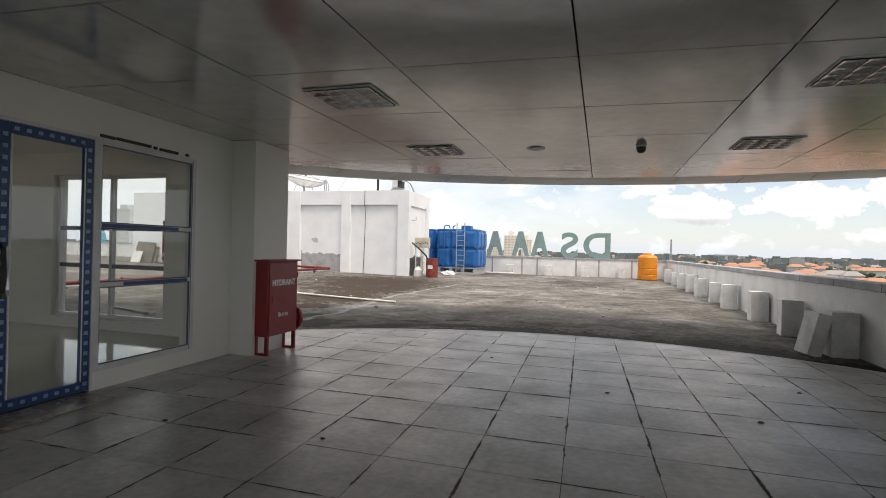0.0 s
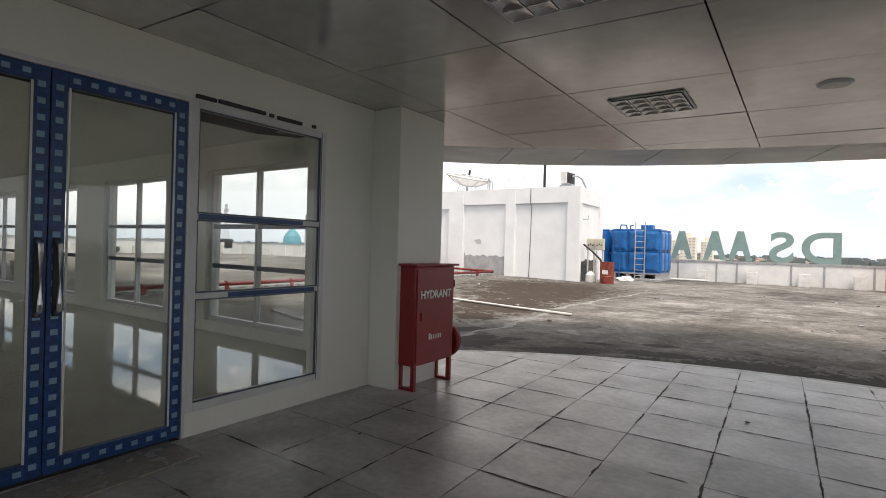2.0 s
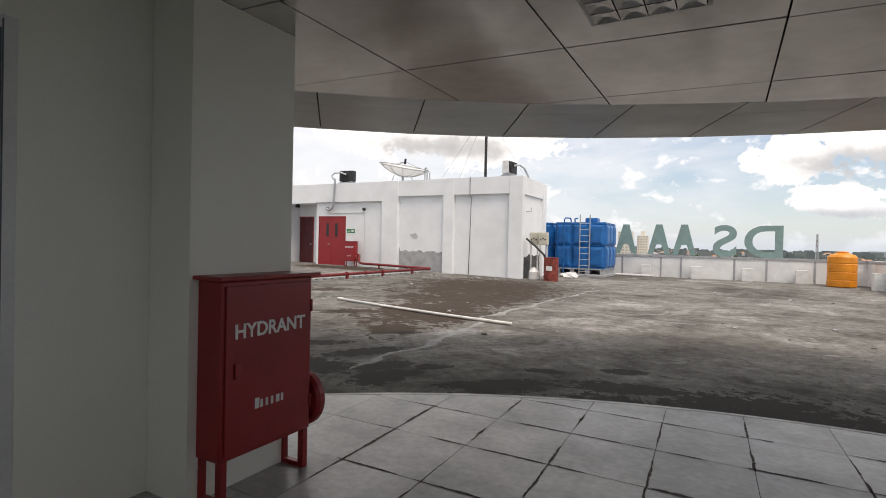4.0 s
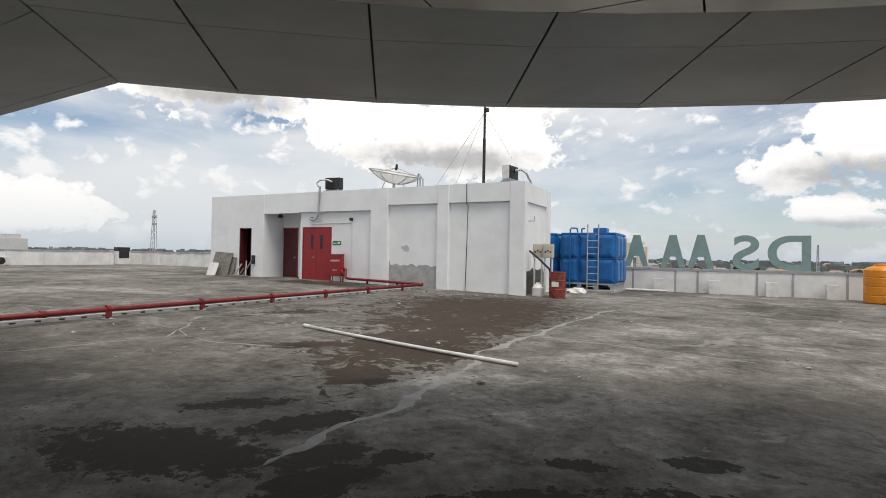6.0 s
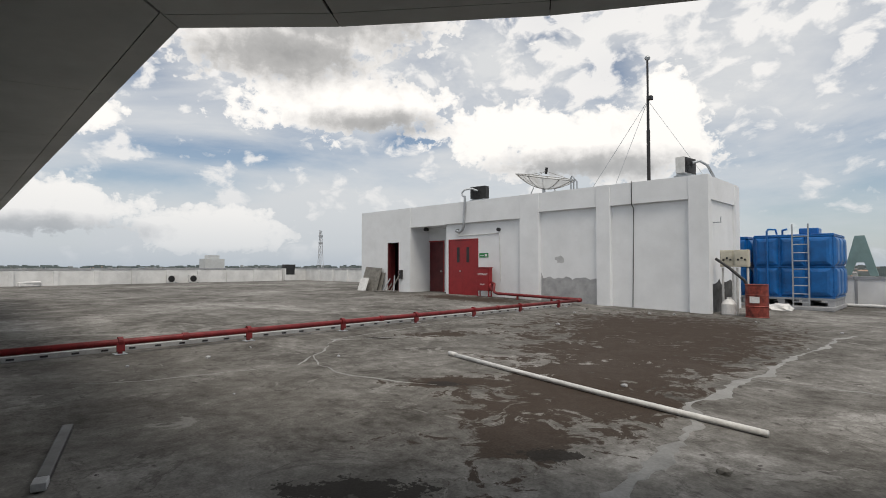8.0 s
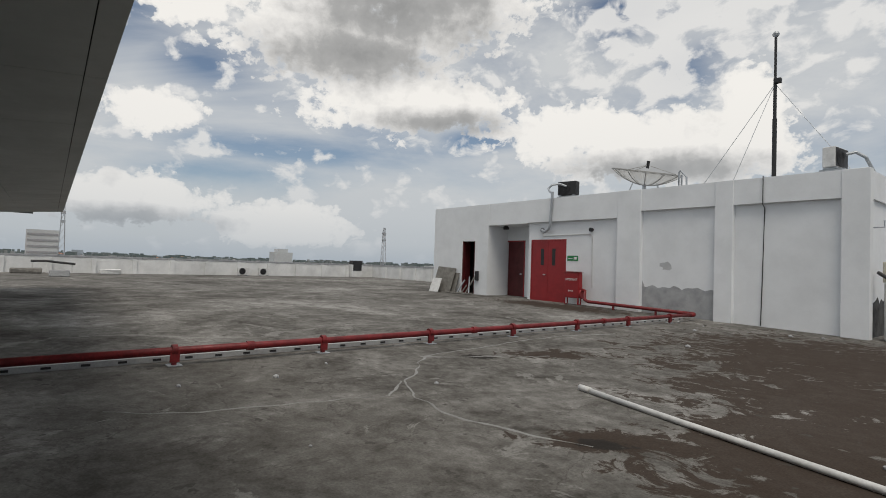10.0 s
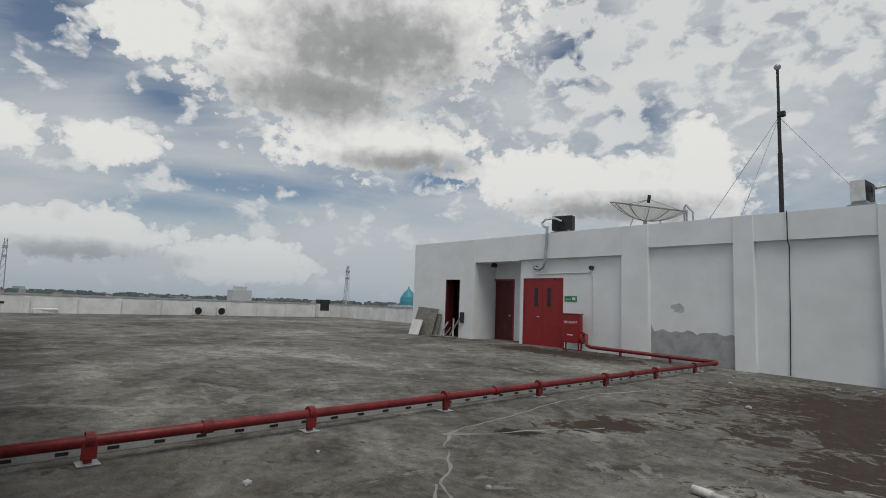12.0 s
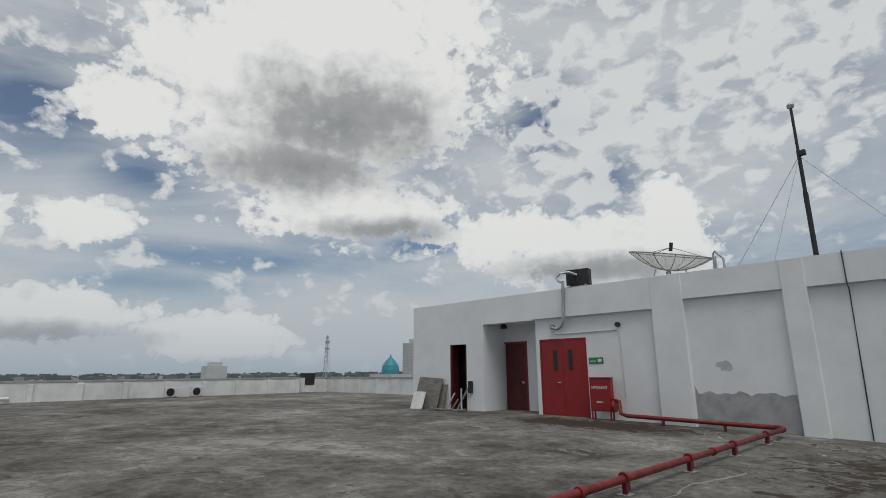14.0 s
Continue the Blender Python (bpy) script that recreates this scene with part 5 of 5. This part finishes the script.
for cx, cy in ((-1.72, 4.19), (-1.73, 6.78), (2.37, 4.35), (2.37, 6.98)):
    louvre_light(cx, cy)
det = thing("smoke_detector", (-.36, 6.85, CEIL), "flat pale round ceiling speaker", "detector")
part("plate", spin([(0, -.018), (.10, -.018), (.125, -.004), (.125, -.001), (0, -.001)], 28), ALU, det)
det2 = thing("smoke_detector", (.96, 6.9, CEIL), "dark domed smoke detector under the ceiling", "detector")
part("base", spin([(0, -.02), (.07, -.02), (.07, -.001), (0, -.001)], 24), ALU, det2)
part("dome", spin([(0, -.10), (.03, -.095), (.055, -.07), (.06, -.021), (0, -.021)], 24), BLACK, det2)
for cx, cy in ((-8, 3), (-12, 3.5), (-8.5, -.5), (-13, 0)):
    a = thing("ceiling_cassette", (cx, cy, 2.93), "square grey ceiling cassette in the empty room", "ceiling unit", "room ceiling units")
    part("frame", box(-.42, .42, -.42, .42, -.03, -.001, .008), ALU, a)
    part("grille", box(-.3, .3, -.3, .3, -.036, -.031), CAP, a)

sill = thing("loose_slab", (-4.0, 3.02, .001), "thin polished stone slab lying before the glass door", "stone slab", turn=4)
part("slab", box(-.2, .2, -.62, .62, .0, .012, .003), material("polished_stone", (.34, .31, .27), .25, var=.2, scale=6), sill)
scrap = bmesh.new()
bmesh.ops.create_icosphere(scrap, subdivisions=2, radius=.07)
for v in scrap.verts:
    v.co = Vector((v.co.x * .8, v.co.y * 1.6, max(v.co.z, -.02) * .5)) * (1 + .5 * noise.noise(v.co * 20))
bmesh.ops.translate(scrap, verts=scrap.verts, vec=(-4.75, 4.75, .045))
tagged(obj("cloth_scrap", scrap, BLACK), "crumpled dark scrap on the room floor", "scrap")
for x, y, r in ((-2.9, 3.3, .02), (-1.5, 3.4, .015), (.6, 5.6, .018), (1.9, 5.1, .02), (-.9, 6.9, .016), (2.6, 6.4, .018), (-3.3, 4.6, .012)):
    s = bmesh.new()
    bmesh.ops.create_icosphere(s, subdivisions=1, radius=r)
    for v in s.verts:
        v.co = Vector((v.co.x * 1.5, v.co.y, v.co.z * .5)) * (1 + .4 * noise.noise(v.co * 60 + Vector((x, y, 0))))
    bmesh.ops.translate(s, verts=s.verts, vec=(x, y, r * .4))
    tagged(obj("rubble", s, PLY), "small crumb of dirt on the floor tiles", "rubble", "crumbs on the tiles")

# ---- distance ----
GROUND_Z = -26.0
far = bmesh.new()
bmesh.ops.create_grid(far, x_segments=1, y_segments=1, size=4500, matrix=Matrix.Translation((0, 0, GROUND_Z)))
FARM = material("distant_land", (0.16, 0.20, 0.17), 0.95, var=0.3, scale=0.01, grain=.05, bump=0)
tagged(obj("far_ground", far, FARM), "flat green and grey town land reaching the horizon", "land", kind="structure")
rng = random.Random(5)


def quick_boxes(items):
    vs, fs = [], []
    for x, y, w, d, z0, z1, roof in items:
        k = len(vs)
        vs += [(x - w, y - d, z0), (x + w, y - d, z0), (x + w, y + d, z0), (x - w, y + d, z0), (x - w, y - d, z1), (x + w, y - d, z1), (x + w, y + d, z1), (x - w, y + d, z1)]
        fs += [(k, k + 1, k + 5, k + 4), (k + 1, k + 2, k + 6, k + 5), (k + 2, k + 3, k + 7, k + 6), (k + 3, k, k + 4, k + 7), (k + 4, k + 5, k + 6, k + 7)]
    return vs, fs


def quick_obj(name, vs, fs, mat, label, cat):
    me = bpy.data.meshes.new(name)
    me.from_pydata(vs, [], fs)
    me.materials.append(mat)
    return tagged(new(name, me), label, cat, kind="stuff")


HOUSEM = island_material("far_houses", [(0, (.42, .43, .43)), (.3, (.55, .55, .54)), (.5, (.32, .33, .35)), (.7, (.62, .61, .58)), (.85, (.40, .36, .33))])
ROOFM = island_material("far_roofs", [(0, (.40, .19, .12)), (.3, (.33, .24, .19)), (.5, (.28, .27, .27)), (.78, (.42, .22, .14))])
TREEM = island_material("far_trees", [(0, (.05, .085, .045)), (.3, (.07, .105, .06)), (.6, (.045, .07, .045)), (.8, (.09, .12, .07))])
walls, rv, rf = [], [], []
for k in range(2600):
    a = radians(rng.uniform(-115, 60))
    d = rng.uniform(90, 1500) if k % 3 else rng.uniform(90, 500)
    x, y = d * math.sin(a), 12 + d * math.cos(a)
    w, dd_, h = rng.uniform(4, 11), rng.uniform(4, 9), rng.uniform(4, 13 + d * .008)
    walls.append((x, y, w, dd_, GROUND_Z, GROUND_Z + h, 0))
    i = len(rv)
    z = GROUND_Z + h
    rv += [(x - w - .6, y - dd_ - .6, z), (x + w + .6, y - dd_ - .6, z), (x + w + .6, y + dd_ + .6, z), (x - w - .6, y + dd_ + .6, z), (x - w * .5, y, z + 3), (x + w * .5, y, z + 3)]
    rf += [(i, i + 1, i + 5, i + 4), (i + 2, i + 3, i + 4, i + 5), (i + 1, i + 2, i + 5), (i + 3, i, i + 4)]
quick_obj("far_houses", *quick_boxes(walls), HOUSEM, "dense low houses of the town below", "houses")
quick_obj("far_roofs", rv, rf, ROOFM, "orange and grey tiled roofs of the town", "roofs")
# trees: clumps of many small leaf tufts
ico = bmesh.new()
bmesh.ops.create_icosphere(ico, subdivisions=1, radius=1)
iv = [v.co.copy() for v in ico.verts]
jf = [[v.index for v in f.verts] for f in ico.faces]
ico.free()
tv, tf = [], []
for k in range(1500):
    a = radians(rng.uniform(-115, 60))
    d = rng.uniform(70, 900)
    cx, cy = d * math.sin(a), 12 + d * math.cos(a)
    s = rng.uniform(2.5, 5)
    top = GROUND_Z + rng.uniform(8, 15 + d * .006)
    for _ in range(5):
        i = len(tv)
        ox, oy, oz, q = rng.uniform(-s, s), rng.uniform(-s, s), rng.uniform(-s, 0), rng.uniform(.45, .8) * s
        tv += [(cx + ox + q * v.x * rng.uniform(.7, 1.2), cy + oy + q * v.y * rng.uniform(.7, 1.2), top + oz + q * v.z * rng.uniform(.6, 1.1)) for v in iv]
        tf += [[i + j for j in f] for f in jf]
quick_obj("far_trees", tv, tf, TREEM, "green tree crowns among the houses", "trees")
# skyline of far blocks, distance haze painted into their blue-grey colours
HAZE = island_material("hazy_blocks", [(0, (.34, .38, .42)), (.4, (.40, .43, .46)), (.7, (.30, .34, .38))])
sk = []
for k in range(420):
    a = radians(rng.uniform(-115, 60))
    d = rng.uniform(1500, 3200)
    sk.append((d * math.sin(a), d * math.cos(a), rng.uniform(10, 50), rng.uniform(10, 30), GROUND_Z, GROUND_Z + rng.uniform(14, 26) * (1.4 if rng.random() < .04 else 1), 0))
for a, d, w, h in ((39.5, 2400, 22, 105), (41.2, 2400, 14, 92), (42.2, 2400, 25, 110), (40.4, 2500, 18, 80)):
    sk.append((d * math.sin(radians(a)), d * math.cos(radians(a)), w, w, GROUND_Z, GROUND_Z + h, 0))
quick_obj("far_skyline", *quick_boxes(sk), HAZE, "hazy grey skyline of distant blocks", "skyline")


# far trees and roofs, greyed and lightened in colour to show haze
HAZE_BELT = island_material("far_tree_belt", [(0, (.13, .16, .16)), (.4, (.17, .195, .195)), (.7, (.11, .14, .145)), (.9, (.30, .31, .31))])
belt = []
for k in range(2600):
    a = radians(rng.uniform(-118, 62))
    d = rng.uniform(800, 2400)
    belt.append((d * math.sin(a), d * math.cos(a), rng.uniform(3, 11), rng.uniform(3, 9), GROUND_Z, GROUND_Z + rng.uniform(11, 24) + d * .004, 0))
quick_obj("far_tree_belt", *quick_boxes(belt), HAZE_BELT, "dark belt of far trees and low roofs", "tree belt")


def towers(name, spots, mat, label, floors):
    for x, y, w, h in spots:
        t = thing(name, (x, y, GROUND_Z), label, "apartment block", "distant blocks")
        part("wall", box(-w, w, -w * .7, w * .7, 0, h), mat, t)
        part("roof", box(-w * .4, w * .4, -w * .4, w * .4, h, h + 5), mat, t)
        for i in range(4):
            for f in range(floors):
                z = h * (f + .35) / floors
                part("window", box(-w + w * (i + .25) / 2, -w + w * (i + .8) / 2, -w * .7 - .3, -w * .7 + .1, z, z + h * .4 / floors), TOWER_GLASS, t)


# window and wall colours both paled here to carry the haze of distance
TOWER_GLASS = material("hazy_window", (.50, .50, .49), .6, var=.1, scale=.1, grain=1, bump=0)
CREAM = material("haze_paled_cream", (.80, .75, .66), .9, var=.06, scale=.05, grain=.5, bump=0)
towers("apartment_block", [(-140, 620, 7, 46), (-125, 640, 6, 43), (-104, 630, 8, 46), (-88, 650, 6, 42)], CREAM, "cream apartment tower in the distance", 14)
GREYB = material("grey_block", (.55, .57, .58), .9, var=.06, scale=.05, grain=.5, bump=0)
towers("apartment_block", [(-540, 486, 14, 66)], GREYB, "grey-white tower block beyond the plant room", 16)
low = thing("low_block", (-610, 250, GROUND_Z), "long white low block on the horizon", "building")
part("wall", box(-8, 8, -11, 11, 0, 36), GREYB, low)
part("roof", box(-6, 6, -6, 6, 36, 40), GREYB, low)
low2 = thing("low_block", (-520, 21.5, GROUND_Z), "grey office block with dark window bands on the horizon", "building")
part("wall", box(-12, 12, -10, 10, 0, 44), GREYB, low2)
for k in range(4):
    part("window_band", box(11.9, 12.3, -9.4, 9.4, 26 + k * 4.6, 27.6 + k * 4.6), CAP, low2)
DOME = material("turquoise_dome", (.05, .28, .36), .5)
mq = thing("domed_hall", (-452, 372, GROUND_Z - 4), "distant hall with a turquoise dome", "building")
part("hall", box(-18, 18, -14, 14, 0, 30), GREYB, mq)
part("dome", spin([(9, 30), (9.5, 34), (8.5, 39), (5, 44), (1, 48), (.3, 51)], 24), DOME, mq)


def lattice(x, y, h, w, label):
    t = thing("lattice_tower", (x, y, GROUND_Z), label, "lattice tower", "lattice towers")
    LM = MATS["black_metal"] if h < 0 else GALV
    for sx, sy in ((-1, -1), (1, -1), (1, 1), (-1, 1)):
        part("leg", tube([(sx * w, sy * w, 0), (sx * w * .25, sy * w * .25, h)], .22, 5), LM, t)
    br = bmesh.new()
    n = 12
    for k in range(n):
        a, b = 1 - .75 * k / n, 1 - .75 * (k + 1) / n
        z0, z1 = h * k / n, h * (k + 1) / n
        tube([(-w * a, -w * a, z0), (w * b, -w * b, z1)], .13, 4, br)
        tube([(w * a, -w * a, z0), (-w * b, -w * b, z1)], .13, 4, br)
        tube([(w * a, -w * a, z0), (w * b, w * b, z1)], .13, 4, br)
    part("bracing", br, LM, t)
    for z in (.8, .9):
        part("antenna_ring", box(-w * .5, w * .5, -w * .5, w * .5, h * z, h * z + 1.6), LM, t)
    return t


lattice(-388, 252, 58, 2.6, "grey lattice telecom tower on the horizon")
lattice(-420, 29, 58, 2.6, "pale lattice telecom tower on the horizon")
lattice(50, 420, 39, 1.2, "slim tower beyond the orange roofs")
ORM = material("orange_roof_tile", (.58, .25, .13), .85, var=.15, scale=.2, grain=2, bump=0)
for x, y, w, d, h in ((62, 250, 15, 14, 16), (105, 235, 18, 14, 13), (140, 240, 22, 16, 14), (92, 300, 30, 14, 12), (180, 260, 20, 16, 12), (-215, 150, 16, 12, 19), (48, 330, 22, 10, 13)):
    hs = thing("orange_roofed_hall", (x, y, GROUND_Z), "hall with a broad orange tiled hip roof", "building", "orange-roofed halls")
    part("wall", box(-w + 1, w - 1, -d + 1, d - 1, 0, h - 3), GREYB, hs)
    rb = bmesh.new()
    lo_ = [rb.verts.new(p) for p in ((-w, -d, h - 3), (w, -d, h - 3), (w, d, h - 3), (-w, d, h - 3))]
    mi = [rb.verts.new(p) for p in ((-w * .45, -d * .45, h + 1.5), (w * .45, -d * .45, h + 1.5), (w * .45, d * .45, h + 1.5), (-w * .45, d * .45, h + 1.5))]
    tp = [rb.verts.new(p) for p in ((-w * .12, 0, h + 6), (w * .12, 0, h + 6))]
    for k in range(4):
        rb.faces.new((lo_[k], lo_[(k + 1) % 4], mi[(k + 1) % 4], mi[k]))
    rb.faces.new((mi[0], mi[1], tp[1], tp[0])); rb.faces.new((mi[2], mi[3], tp[0], tp[1]))
    rb.faces.new((mi[1], mi[2], tp[1])); rb.faces.new((mi[3], mi[0], tp[0]))
    part("roof", rb, ORM, hs)

# ---- floor tiles, last ----
TW, TD_ = 0.626, 0.672      # joint spacing across and along the terrace


def tile_at(i, j):
    """Corner of a tile in the slightly skewed grid."""
    u, v = .275 + TW * i, 3.245 + TD_ * j
    return u - .030 * (v - 3.9), v - .012 * u


tile_mesh = None
GAP = .0024
for i in range(-12, 8):
    for j in range(-11, 10):
        quad = [tile_at(i, j), tile_at(i + 1, j), tile_at(i + 1, j + 1), tile_at(i, j + 1)]
        mx_, my_ = sum(p[0] for p in quad) / 4, sum(p[1] for p in quad) / 4
        inner = max(p[1] for p in quad) < 6.75
        if mx_ > 4.5 or quad[0][1] < -3.95 or (inner and max(p[0] for p in quad) < WX + .03):
            continue
        k = 1 - 2 * GAP / TW
        cell = [(mx_ + (x - mx_) * k, my_ + (y - my_) * k) for x, y in quad]
        cut = clip_disc(cell, *FC, FR)
        cut = clip(cut, (4.24, -9), (4.24, 19)) if len(cut) > 2 and max(p[0] for p in cut) > 4.24 else cut
        if inner and len(cut) > 2 and min(p[0] for p in cut) < WX:
            cut = clip(cut, (WX + .001, 19), (WX + .001, -9))
        if len(cut) < 3:
            continue
        if len(cut) == 4 and all(abs(a[0] - b[0]) < 1e-6 and abs(a[1] - b[1]) < 1e-6 for a, b in zip(sorted(cut), sorted(cell))):
            if tile_mesh is None:
                tile_mesh = bpy.data.meshes.new("tile")
                b = prism([(x - mx_, y - my_) for x, y in cell], -.012, 0)
                b.to_mesh(tile_mesh); b.free()
                tile_mesh.materials.append(TILE)
            ob = new("tile", tile_mesh)
            ob.matrix_world = pose(mx_, my_, random.uniform(-.001, .0012), random.uniform(-.08, .08), random.uniform(-.08, .08), 0)
            ob.parent = floor_ob
        else:
            part("tile", prism(cut, -.012, 0), TILE, floor_ob)
dirt = bmesh.new()
rd = random.Random(3)


def dirt_run(ax, ay, bx, by):
    L = math.hypot(bx - ax, by - ay)
    n = max(4, int(L / .03))
    dx, dy = (bx - ax) / L, (by - ay) / L
    seed = rd.uniform(0, 90)
    prev = None
    for k in range(n + 1):
        s = L * k / n
        x, y = ax + dx * s, ay + dy * s
        f = max(0.0, math.sin(math.pi * k / n)) ** .5
        a = f * max(.001, .008 + .011 * noise.noise((s * 6, seed, 1)) + .012 * noise.noise((s * 25, seed, 5)))
        e = f * max(.001, .008 + .011 * noise.noise((s * 6, seed, 8)) + .012 * noise.noise((s * 25, seed, 3)))
        cur = (dirt.verts.new((x - dy * a, y + dx * a, .0032)), dirt.verts.new((x + dy * e, y - dx * e, .0032)))
        if prev:
            dirt.faces.new((prev[0], prev[1], cur[1], cur[0]))
        prev = cur


for i in range(-7, 7):
    for j in range(-5, 10):
        a = tile_at(i, j)
        for b in (tile_at(i + 1, j), tile_at(i, j + 1)):
            if rd.random() < .88:
                s0, s1 = sorted((rd.uniform(-.1, 1.1), rd.uniform(-.1, 1.1)))
                s0, s1 = max(-.1, s0 - .2), min(1.1, s1 + .2)
                if s1 - s0 < .25:
                    continue
                p, q = [(a[0] + (b[0] - a[0]) * t_, a[1] + (b[1] - a[1]) * t_) for t_ in (s0, s1)]
                if all(math.hypot(u[0] - FC[0], u[1] - FC[1]) < FR - .05 and -4.1 < u[0] < 4.1 for u in (p, q)):
                    dirt_run(*p, *q)
dirt_ob = part("joint_dirt", dirt, material("brown_joint_dirt", (.13, .105, .085), .9, var=.35, scale=8, grain=60), floor_ob, "dark dirt spread along the tile joints")
dirt_ob["kind"] = "stuff"
rim = bmesh.new()
for k in range(60):
    a0, a1 = radians(-46 + k * 92 / 60), radians(-46 + (k + 1) * 92 / 60)
    q = [(FC[0] + r * math.sin(a), FC[1] + r * math.cos(a)) for r, a in ((FR + .002, a0), (FR + .002, a1), (FR + .055, a1), (FR + .055, a0))]
    if all(p[0] < 4.24 for p in q):
        prism(q[::-1], -.2, .002, rim)
part("edge_trim", rim, EDGE, floor_ob, "pale rendered edge of the tiled floor")
